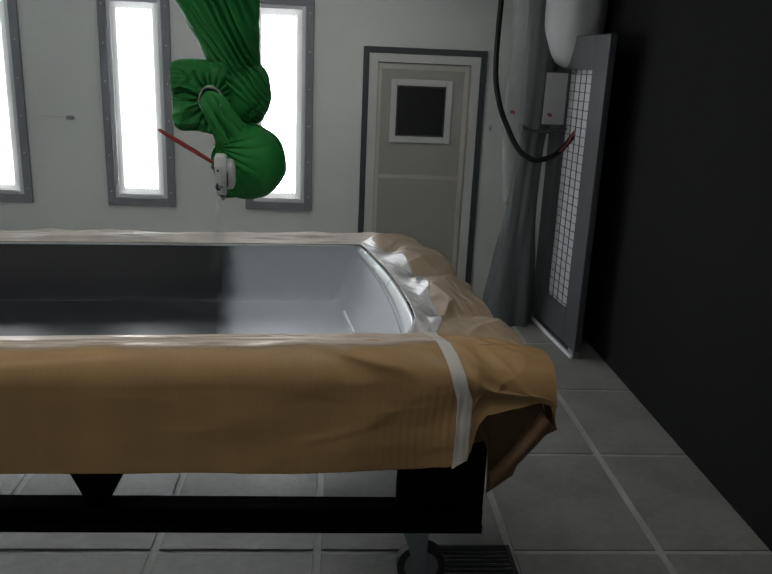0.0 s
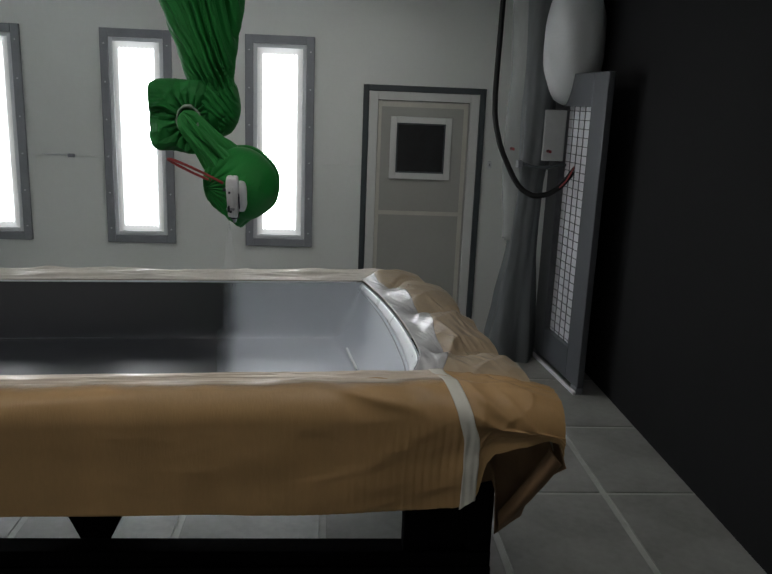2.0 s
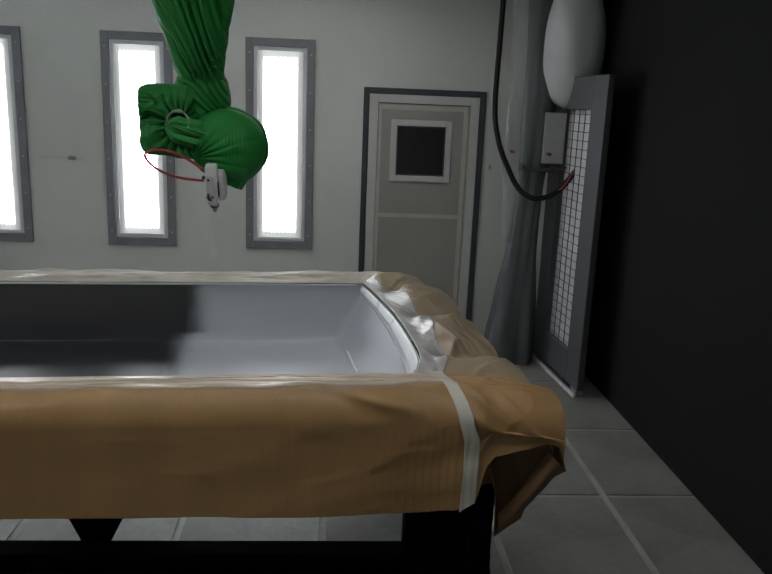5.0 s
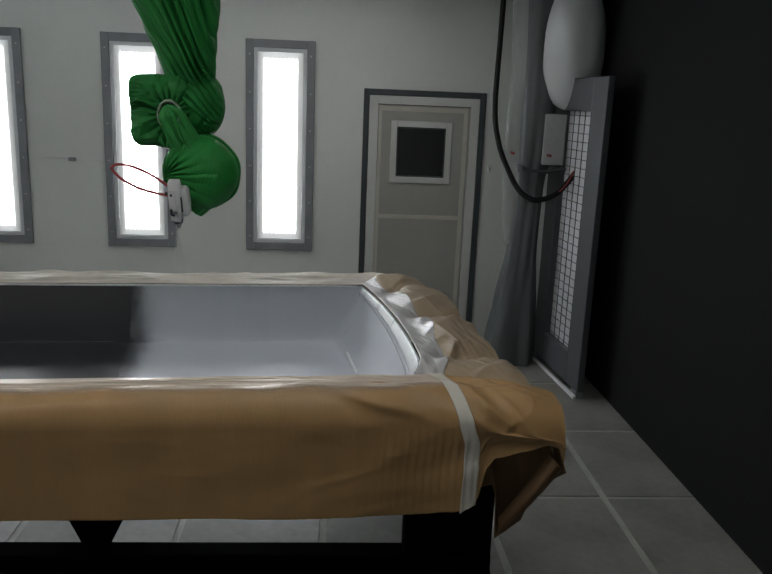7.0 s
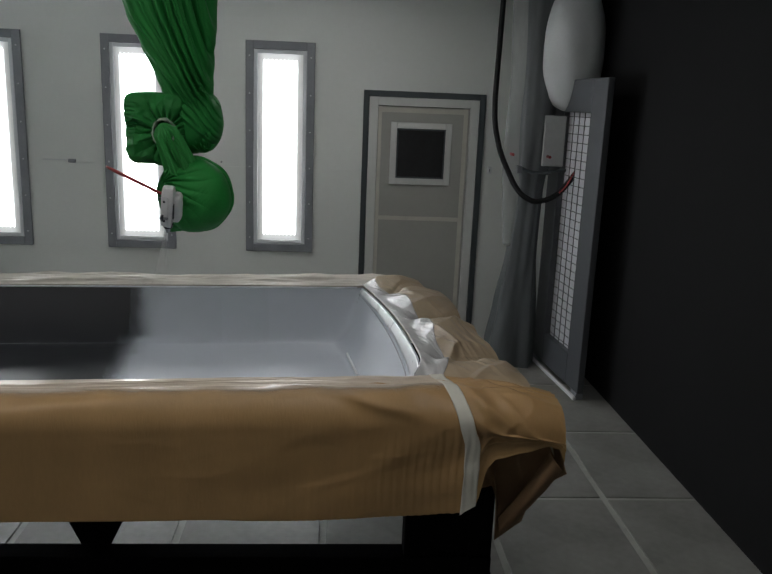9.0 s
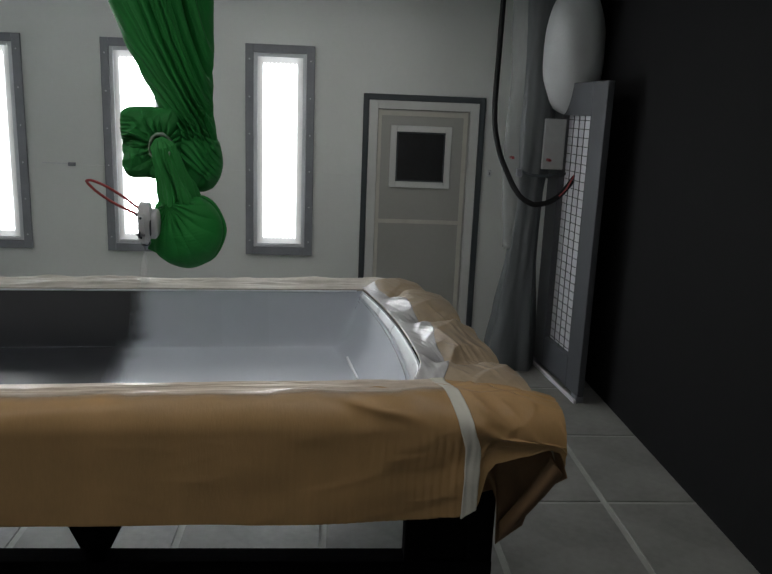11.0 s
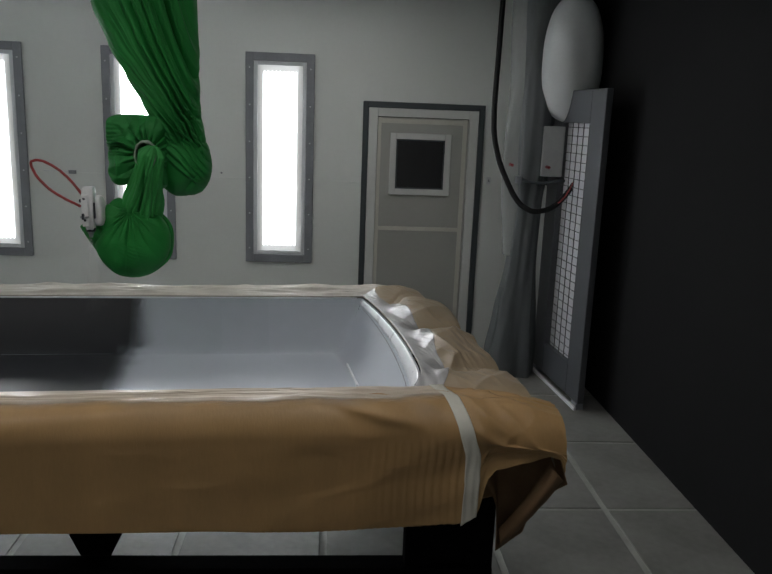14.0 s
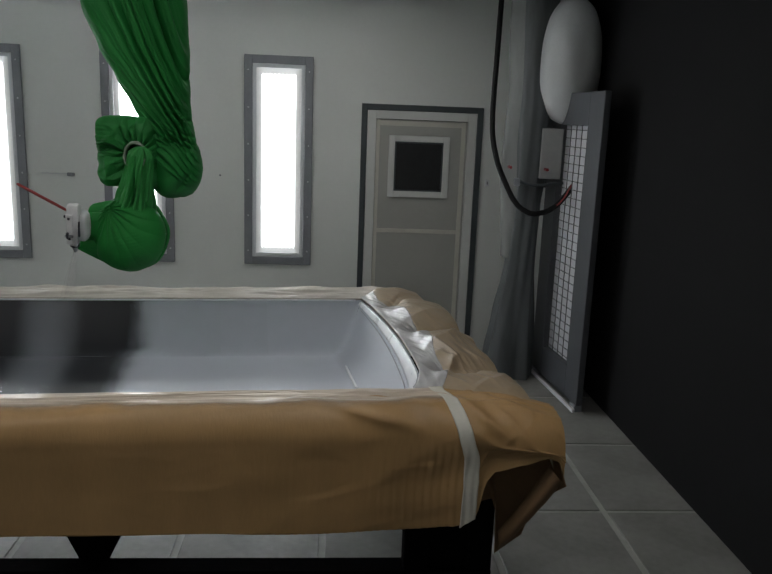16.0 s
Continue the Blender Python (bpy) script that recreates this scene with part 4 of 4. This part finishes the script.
def ring_cuff(parent):
    def skin(u, v):
        a, b = u * 2 * math.pi, v * 2 * math.pi
        r = 0.046 + 0.008 * math.cos(b) * (0.7 + 0.7 * n3(math.cos(a) * 2, math.sin(a) * 2, 3))
        w = 0.0009 * math.sin(37 * a + 5 * math.sin(2 * a) + 2 * b)
        return Vector((0.182 + (r + w) * math.cos(a), -0.094 + 0.016 * math.sin(b) + 2 * w + 0.008 * math.sin(3 * a) - 0.012 * math.cos(a), -0.148 + 1.12 * (r + w) * math.sin(a)))
    part("cuff_ring", grid(skin, 180, 16, True), PALE_CLOTH, parent, "pale gathered cuff", smooth=True)


def link():
    def skin(u, v):
        a = u * 2 * math.pi
        ca, sa = math.cos(a), math.sin(a)
        z = 0.07 - 0.35 * v
        r = 0.049 + 0.017 * min(1, v * 1.6) + 0.016 * hump(v - 0.8, 0.25)
        r *= math.sqrt(min(1, v / 0.1)) * (1 - 0.8 * step(v - 0.86, 0.14))
        warp = n3(ca * 1.3, sa * 1.3, z * 7)
        deep = 0.4 + 1.1 * max(0, 0.3 + n3(ca * 2 + 3, sa * 2, z * 4))
        f = 1.08 + 0.5 * deep * crease(7 * a + 12 * z + 3.0 * warp, 0.75) + 0.24 * deep * crease(19 * a - 18 * z + 3 * warp, 0.9)
        return Vector((r * f * ca, r * f * sa, z))
    return part("wrist_sleeve", grid(skin, 220, 120, True), CLOTH_LIGHT, robot, "light green gathered wrist sleeve", smooth=True)


def wrist_ball():
    """The rounded cap over the wrist joint, creased where the cloth turns from the neck to the gun."""
    def folds(x, z):
        dx, dz = x + 0.085, z - 0.105
        d, t = math.hypot(dx, dz), math.atan2(dz, dx)
        warp = n3(x * 7, z * 7, 3.3)
        f = 0.032 * math.exp(-max(0, d - 0.03) / 0.085) * crease(23 * t + 11 * d + 2.5 * warp, 0.7) * (0.4 + max(0, 0.4 + n3(math.cos(t) * 3, math.sin(t) * 3, 7)))
        f += 0.014 * (ridge(x * 5, z * 5, 2.7, 2) - 0.5)
        # fine wrinkles lie across the fullest part
        f += 0.0022 * hump(math.hypot(x - 0.02, z + 0.02), 0.06) * crease(z * 380 - x * 160 + 6 * warp, 0.9)
        return f

    bm = pillow(super_outline(0.15, 0.155, 2.1, 0.012, 2.0), 0.118, folds, 320, 140, 0.92)
    return part("wrist_cover", bm, CLOTH_ROUND, robot, "rounded green cloth cover over the wrist", smooth=True)


def wrist_brim(parent):
    def skin(u, v):
        a, b = u * 2 * math.pi, v * 2 * math.pi
        r = 0.150 + 0.008 * math.cos(b) + 0.002 * math.sin(7 * a)
        return Vector((r * math.cos(a), 0.045 + 0.016 * math.sin(b), 1.03 * r * math.sin(a)))
    part("brim", grid(skin, 90, 10, True), CLOTH_ROUND, parent, "folded brim of the wrist cover", smooth=True)


def wrist_cuff(parent):
    """A wide open mouth of cloth round the gun mount, its lower lip the longer."""
    def skin(u, v):
        a = u * 2 * math.pi
        ca, sa = math.cos(a), math.sin(a)
        inner = v > 0.8
        k = v / 0.8 if not inner else 1 - 0.35 * (v - 0.8) / 0.2
        reach = 0.138 - 0.02 * sa + 0.006 * n3(ca * 3, sa * 3, 1)
        x = 0.02 - (reach + 0.02) * k
        r = 0.145 - 0.043 * k ** 1.2 - (0.007 if inner else 0)
        warp = n3(ca * 2, sa * 2, x * 9)
        f = 1.0 + (0.08 + 0.14 * k) * crease(9 * a + 14 * x + 3 * warp, 0.75) * (0.3 + max(0, 0.3 + n3(ca * 1.5 + 2, sa * 1.5, 6))) + 0.05 * warp
        return Vector((x, 0.01 + 0.74 * r * f * ca, r * f * sa))
    return part("wrist_cuff", grid(skin, 200, 60, True), CLOTH_ROUND, parent, "green cloth drawn towards the gun", smooth=True)


def wrapped(x0, x1, y0, y1, z0, z1, seed, puff=0.006, p=5.0):
    """A block wrapped in thin white sheeting: soft corners and shallow crumples."""
    bm = bmesh.new()
    bmesh.ops.create_uvsphere(bm, u_segments=56, v_segments=36, radius=1)
    for v in bm.verts:
        c = v.co / (abs(v.co.x) ** p + abs(v.co.y) ** p + abs(v.co.z) ** p) ** (1 / p)
        w = puff * (ridge(c.x * 1.6 + seed, c.y * 1.6, c.z * 1.6, 3) - 0.5)
        v.co = Vector(((x0 + x1) / 2 + c.x * ((x1 - x0) / 2 + w), (y0 + y1) / 2 + c.y * ((y1 - y0) / 2 + w), (z0 + z1) / 2 + c.z * ((z1 - z0) / 2 + w)))
    return bm


def spray_gun():
    bm = wrapped(-0.018, 0.030, -0.034, 0.026, 0.03, 0.205, 2.0, 0.002, 9.0)
    for v in bm.verts:
        # narrower towards the nozzle
        t = min(1, max(0, (v.co.z - 0.03) / 0.11))
        v.co.x = 0.006 + (v.co.x - 0.006) * (0.62 + 0.38 * t)
        v.co.y *= 0.75 + 0.25 * t - 0.35 * min(1, max(0, (v.co.z - 0.15) / 0.055))
    g = part("gun_body", bm, GUN_WHITE, robot, "white plastic spray gun body", smooth=True)
    part("nozzle", disc_solid(0.004, 0, 0.012, 0.006, 0.026, "Z", 16, 0.014), NOZZLE, g, "metal spray nozzle")
    part("air_cap", disc_solid(0.004, 0, 0.03, 0.018, 0.014, "Z", 18, 0.021), GUN_DARK, g, "dark air cap")
    part("face_plate", block(-0.016, 0.012, -0.041, -0.034, 0.045, 0.172, 0.003), GUN_WHITE, g, "flat white front plate")
    part("side_cover", wrapped(0.004, 0.056, -0.012, 0.06, 0.045, 0.168, 5.0, 0.003, 3.6), GUN_WHITE, g, "rounded white side cover", smooth=True)
    # dark block paints the shade in the gap between body and cover
    part("gap_shade", block(0.0275, 0.0325, -0.030, -0.016, 0.075, 0.14, 0.002), GUN_DARK, g)
    for z in (0.07, 0.155):
        part("screw", disc_solid(-0.003, -0.042, z, 0.005, 0.004, "Y", 10), GUN_DARK, g)
    part("valve", block(-0.020, 0.014, -0.050, -0.040, 0.078, 0.088, 0.003), NOZZLE, g)
    part("valve", block(-0.013, -0.004, -0.054, -0.040, 0.072, 0.098, 0.003), GUN_DARK, g)
    part("hose_port", disc_solid(-0.026, 0, 0.148, 0.007, 0.016, "X", 12), GUN_DARK, g)
    return g


def hose_loop():
    pts = [(0, 0, 0.012), (-0.06, 0, 0.032), (-0.13, 0, 0.042), (-0.2, 0, 0.032), (-0.238, 0, 0.0), (-0.2, 0, -0.034), (-0.13, 0, -0.05), (-0.06, 0, -0.045), (0.012, 0, -0.03)]
    return part("air_hose", tube(pts, 0.0055), RED_HOSE, robot, "thin red air hose in a loop", smooth=True)


arm_sleeve, arm_roll, arm_elbow, arm_link, arm_ball, arm_gun, arm_hose = sleeve(), elbow_roll(), elbow(), link(), wrist_ball(), spray_gun(), hose_loop()
ring_cuff(arm_elbow)
arm_mouth = wrist_cuff(arm_ball)
wrist_brim(arm_ball)
tagged(robot, "painting robot arm wrapped in green cloth cover", "robot arm")


def spray_mist():
    """Thin shells one inside another, so that the mist has no hard outline."""
    whole = bmesh.new()
    for shell in range(3):
        wide = 0.45 + 0.3 * shell

        def skin(u, v):
            a = math.pi + u * math.pi
            r = 0.004 + 0.05 * wide * v ** 0.9
            return Vector((r * math.cos(a) * (1 + 0.12 * math.sin(3 * a + shell)), 0.6 * r * math.sin(a), -0.36 * v - 0.004 * shell))
        one = grid(skin, 24, 14)
        me = bpy.data.meshes.new("shell")
        one.to_mesh(me)
        one.free()
        whole.from_mesh(me)
        bpy.data.meshes.remove(me)
    ob = part("spray_mist", whole, MIST, smooth=True)
    ob.visible_shadow = False
    return tagged(ob, "thin white spray mist falling from the gun nozzle", "mist", kind="stuff")


mist = spray_mist()


# ---- floor tiles ----
def floor_tiles():
    xs = [-1.9 - 0.745 * i for i in range(5, 0, -1)] + [-1.9, -1.135, -0.43, 0.43, 1.12, 1.8, 2.5]
    ys = [-3.0, -2.1, -1.2, -0.3, 0.6, 1.5, 2.39, 3.29, 4.19, 5.09, 5.98]
    meshes = {}
    for i in range(len(xs) - 1):
        for j in range(len(ys) - 1):
            w, h = round(xs[i + 1] - xs[i] - 0.035, 3), round(ys[j + 1] - ys[j] - 0.03, 3)
            if (w, h) not in meshes:
                bm = block(-w / 2, w / 2, -h / 2, h / 2, -0.02, 0, 0.003)
                me = bpy.data.meshes.new("tile")
                bm.to_mesh(me)
                bm.free()
                me.materials.append(FLOOR_MAT)
                meshes[(w, h)] = me
            ob = new("tile", meshes[(w, h)])
            ob.location = ((xs[i] + xs[i + 1]) / 2, (ys[j] + ys[j + 1]) / 2, FLOOR)
            ob.parent = floor


floor_tiles()


def floor_grate():
    g = empty("floor_grate", 0.235, 2.15, FLOOR)
    part("frame", ring_frame(-0.195, 0.195, -0.28, 0.28, 0.02, 0, 0.008, 0.001), GRATE, g)
    for i in range(18):
        part("bar", block(-0.175, 0.175, -0.255 + i * 0.03 - 0.009, -0.255 + i * 0.03 + 0.009, 0.0005, 0.006, 0.001), GRATE, g)
    for o in g.children:
        if o.name.startswith("frame"):
            o.matrix_basis = Matrix.Rotation(radians(-90), 4, "X") @ Matrix.Scale(-1, 4, (0, 1, 0))
    return tagged(g, "dark slotted metal grate set flat on the floor", "grate")


floor_grate()


# ---- motion ----
def motions():
    def glide(ob, y, rows):
        walk(ob, [(r[0], pose(r[1], y, r[2], r[4] if len(r) > 4 else 0, r[3] if len(r) > 3 else 0, 0)) for r in rows])

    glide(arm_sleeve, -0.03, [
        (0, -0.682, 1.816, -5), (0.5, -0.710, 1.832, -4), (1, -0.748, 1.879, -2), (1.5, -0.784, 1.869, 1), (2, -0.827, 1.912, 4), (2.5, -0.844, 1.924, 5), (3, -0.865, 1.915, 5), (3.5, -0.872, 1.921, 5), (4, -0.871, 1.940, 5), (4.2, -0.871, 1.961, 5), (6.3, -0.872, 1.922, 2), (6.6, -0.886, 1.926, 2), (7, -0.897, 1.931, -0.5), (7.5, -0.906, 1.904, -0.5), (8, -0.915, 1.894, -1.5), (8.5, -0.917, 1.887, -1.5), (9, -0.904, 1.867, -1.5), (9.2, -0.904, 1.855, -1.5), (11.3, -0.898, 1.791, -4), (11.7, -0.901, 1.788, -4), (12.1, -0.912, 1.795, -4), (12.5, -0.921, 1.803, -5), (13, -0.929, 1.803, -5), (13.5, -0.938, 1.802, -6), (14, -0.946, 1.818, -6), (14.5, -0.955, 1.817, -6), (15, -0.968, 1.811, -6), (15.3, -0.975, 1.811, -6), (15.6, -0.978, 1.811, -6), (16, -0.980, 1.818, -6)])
    glide(arm_roll, 0.01, [
        (0, -0.787, 1.816), (0.5, -0.815, 1.832), (1, -0.853, 1.879), (1.5, -0.889, 1.869), (2, -0.932, 1.912), (2.5, -0.949, 1.924), (3, -0.970, 1.915), (3.5, -0.977, 1.921), (4, -0.976, 1.940), (4.2, -0.976, 1.961), (6.3, -0.977, 1.922), (6.6, -0.991, 1.926), (7, -1.002, 1.931), (7.5, -1.011, 1.904), (8, -1.020, 1.894), (8.5, -1.022, 1.887), (9, -1.009, 1.867), (9.2, -1.009, 1.855), (11.3, -1.013, 1.706), (11.7, -1.016, 1.703), (12.1, -1.027, 1.710), (12.5, -1.036, 1.718), (13, -1.044, 1.718), (13.5, -1.053, 1.717), (14, -1.061, 1.733), (14.5, -1.070, 1.732), (15, -1.083, 1.726), (15.3, -1.090, 1.726), (15.6, -1.093, 1.726), (16, -1.095, 1.733)])
    glide(arm_elbow, -0.05, [
        (0, -1.084, 1.956), (0.5, -1.108, 1.965), (1, -1.137, 1.972), (1.5, -1.160, 1.998), (2, -1.188, 2.025), (2.5, -1.215, 2.038), (3, -1.229, 2.037), (3.5, -1.238, 2.035), (4, -1.232, 2.020), (4.2, -1.232, 2.015), (6.3, -1.246, 2.034), (6.6, -1.256, 2.048), (7, -1.268, 2.060), (7.5, -1.276, 2.052), (8, -1.285, 2.044), (8.5, -1.289, 2.017), (9, -1.290, 1.992), (9.2, -1.290, 1.986), (11.3, -1.307, 1.945), (11.7, -1.312, 1.944), (12.1, -1.323, 1.947), (12.5, -1.327, 1.943), (13, -1.340, 1.941), (13.5, -1.348, 1.938), (14, -1.366, 1.946), (14.5, -1.380, 1.945), (15, -1.392, 1.946), (15.3, -1.399, 1.945), (15.6, -1.401, 1.947), (16, -1.403, 1.950)])
    glide(arm_link, -0.14, [
        (0, -0.884, 1.781, -29, 16), (0.5, -0.908, 1.790, -27, 16), (1, -0.937, 1.797, -32, 16), (1.5, -0.960, 1.823, -37, 16), (2, -0.988, 1.850, -39, 16), (2.5, -1.015, 1.863, -42, 16), (3, -1.029, 1.862, -49, 16), (3.5, -1.038, 1.860, -56, 16), (4, -1.032, 1.845, -71, 16), (4.2, -1.032, 1.840, -77, 16), (6.3, -1.046, 1.859, -45, 16), (6.6, -1.056, 1.873, -30, 16), (7, -1.068, 1.885, -25, 16), (7.5, -1.076, 1.877, -24, 16), (8, -1.085, 1.869, -23, 16), (8.5, -1.089, 1.842, -22, 16), (9, -1.090, 1.817, -21, 16), (9.2, -1.090, 1.811, -20, 16), (11.3, -1.107, 1.770, -13, 16), (11.7, -1.112, 1.769, -13, 16), (12.1, -1.123, 1.772, -15, 16), (12.5, -1.127, 1.768, -16, 16), (13, -1.140, 1.766, -12, 16), (13.5, -1.148, 1.763, 0, 16), (14, -1.166, 1.771, 15, 16), (14.5, -1.180, 1.770, 14, 16), (15, -1.192, 1.771, 13, 16), (15.3, -1.199, 1.770, 13, 16), (15.6, -1.201, 1.772, 13, 16), (16, -1.203, 1.775, 12, 16)])
    glide(arm_ball, -0.09, [
        (0, -0.759, 1.554, -25), (0.5, -0.785, 1.551, -25), (1, -0.794, 1.566, -30), (1.5, -0.790, 1.599, -46), (2, -0.803, 1.618, -58), (2.5, -0.804, 1.632, -65), (3, -0.798, 1.663, -73), (3.5, -0.798, 1.696, -76), (4, -0.794, 1.763, -76), (4.2, -0.798, 1.784, -77), (6.3, -0.964, 1.776, -62), (6.6, -0.971, 1.726, -60), (7, -0.972, 1.679, -57), (7.5, -0.977, 1.656, -50), (8, -0.980, 1.625, -38), (8.5, -0.992, 1.605, -33), (9, -1.000, 1.586, -26), (9.2, -1.006, 1.581, -24), (11.3, -1.033, 1.441, 13), (11.7, -1.035, 1.446, 12), (12.1, -1.040, 1.453, 22), (12.5, -1.034, 1.450, 30), (13, -1.071, 1.438, 50), (13.5, -1.146, 1.429, 45), (14, -1.257, 1.431, 40), (14.5, -1.267, 1.432, 33), (15, -1.271, 1.424, 23), (15.3, -1.278, 1.428, 18), (15.6, -1.276, 1.440, 14), (16, -1.269, 1.468, 9)])
    # the mouth of the cloth is slid outwards to fit its reach in the camera's view
    walk(arm_mouth, [(t, pose(d, 0, 0)) for t, d in ((0, 0.0), (9.2, 0.0), (11.3, -0.02), (12.5, -0.025), (14, -0.045), (16, -0.045))])
    glide(arm_gun, -0.2, [
        (0, -0.853, 1.412, 0, 20), (0.5, -0.842, 1.425, 0, 20), (1, -0.832, 1.442, 0, 20), (1.5, -0.824, 1.453, 0, 20), (2, -0.819, 1.472, -1, 20), (2.5, -0.814, 1.479, -2, 20), (3, -0.810, 1.471, -3, 20), (3.5, -0.812, 1.471, -2, 20), (4, -0.814, 1.508, -2, 20), (4.2, -0.817, 1.527, -2, 20), (6.3, -1.050, 1.505, -3, 13), (6.6, -1.051, 1.486, -3, 14), (7, -1.048, 1.461, -3, 14), (7.5, -1.051, 1.467, 0, 15), (8, -1.057, 1.468, 2, 16), (8.5, -1.072, 1.457, 5, 17), (9, -1.095, 1.446, 6, 18), (9.2, -1.110, 1.441, 6, 18), (11.3, -1.184, 1.385, 2, 15), (11.7, -1.179, 1.386, -1, 14), (12.1, -1.167, 1.414, -2, 1), (12.5, -1.151, 1.427, -2, -1), (13, -1.151, 1.441, -2, -2), (13.5, -1.269, 1.464, -4, -4), (14, -1.402, 1.461, -3, -5), (14.5, -1.412, 1.435, -2, -7), (15, -1.426, 1.399, 1.2, 12), (15.3, -1.437, 1.388, 3.2, 12), (15.6, -1.451, 1.394, 4, 12), (16, -1.463, 1.410, 4, 12)])
    glide(arm_hose, -0.2, [
        (0, -0.893, 1.567, 30, 74), (0.5, -0.882, 1.580, 27, 73), (1, -0.872, 1.597, 25, 73), (1.5, -0.864, 1.608, 24, 72), (2, -0.861, 1.627, 23, 70), (2.5, -0.859, 1.634, 23, 68), (3, -0.857, 1.626, 20, 50), (3.5, -0.858, 1.626, 19, 30), (4, -0.858, 1.663, 19, 18), (4.2, -0.862, 1.682, 16, 12), (6.3, -1.085, 1.660, 16, 2), (6.6, -1.086, 1.641, 16, 12), (7, -1.083, 1.616, 20, 28), (7.5, -1.080, 1.622, 21, 45), (8, -1.080, 1.623, 21, 68), (8.5, -1.089, 1.612, 23, 76), (9, -1.109, 1.601, 25, 76), (9.2, -1.125, 1.596, 27, 74), (11.3, -1.200, 1.540, 31, 42), (11.7, -1.201, 1.541, 34, 31), (12.1, -1.191, 1.569, 34, 20), (12.5, -1.176, 1.582, 35, 11), (13, -1.175, 1.596, 38, 0), (13.5, -1.298, 1.619, 34, 5), (14, -1.429, 1.616, 37, 10), (14.5, -1.437, 1.590, 35, 28), (15, -1.439, 1.554, 32, 45), (15.3, -1.439, 1.543, 30, 54), (15.6, -1.448, 1.549, 28, 62), (16, -1.461, 1.565, 28, 74)])
    glide(mist, 2.65, [
        (0, -0.873, 1.412, -0), (0.5, -0.862, 1.425, -0), (1, -0.852, 1.442, -0), (1.5, -0.844, 1.453, -0), (2, -0.839, 1.472, -1), (2.5, -0.834, 1.479, -2), (3, -0.830, 1.471, -3), (3.5, -0.832, 1.471, -2), (4, -0.834, 1.508, -2), (4.2, -0.837, 1.527, -2), (6.3, -1.058, 1.505, -3), (6.6, -1.059, 1.486, -3), (7, -1.056, 1.461, -3), (7.5, -1.059, 1.467, -0), (8, -1.065, 1.468, 2), (8.5, -1.080, 1.457, 5), (9, -1.103, 1.446, 6), (9.2, -1.118, 1.441, 6), (11.3, -1.184, 1.385, 2), (11.7, -1.179, 1.386, -1), (12.1, -1.167, 1.414, -2), (12.5, -1.151, 1.427, -2), (13, -1.151, 1.441, -2), (13.5, -1.269, 1.464, -4), (14, -1.402, 1.461, -3), (14.5, -1.412, 1.435, -2), (15, -1.426, 1.399, 3), (15.3, -1.437, 1.388, 8), (15.6, -1.451, 1.394, 10), (16, -1.463, 1.410, 10)])
    rear = ((0, 0.75), (2.5, 0.75), (3.5, 0.75), (4.2, 0.765), (6.2, 1.22), (6.6, 1.22), (7, 1.225), (9, 1.23), (16, 1.23))
    low = ((0, 0.775), (2.5, 0.79), (3.5, 1.02), (4.2, 1.025), (6.2, 1.03), (6.6, 1.045), (7, 1.22), (9, 1.29), (16, 1.29))
    walk(haze, [(t, coat_pose(d)) for t, d in ((0, 2.4), (14.0, 2.4), (15.0, 1.83), (16, 1.8))])
    for mid, lead, follow in coat_bands:
        rows = [(a[0], b[1] + (a[1] - b[1]) * follow) for a, b in zip(rear, low)]
        walk(lead, [(t, coat_pose(d)) for t, d in rows])
        walk(mid, [(t, coat_pose(min(d, 0.985))) for t, d in rows])


motions()
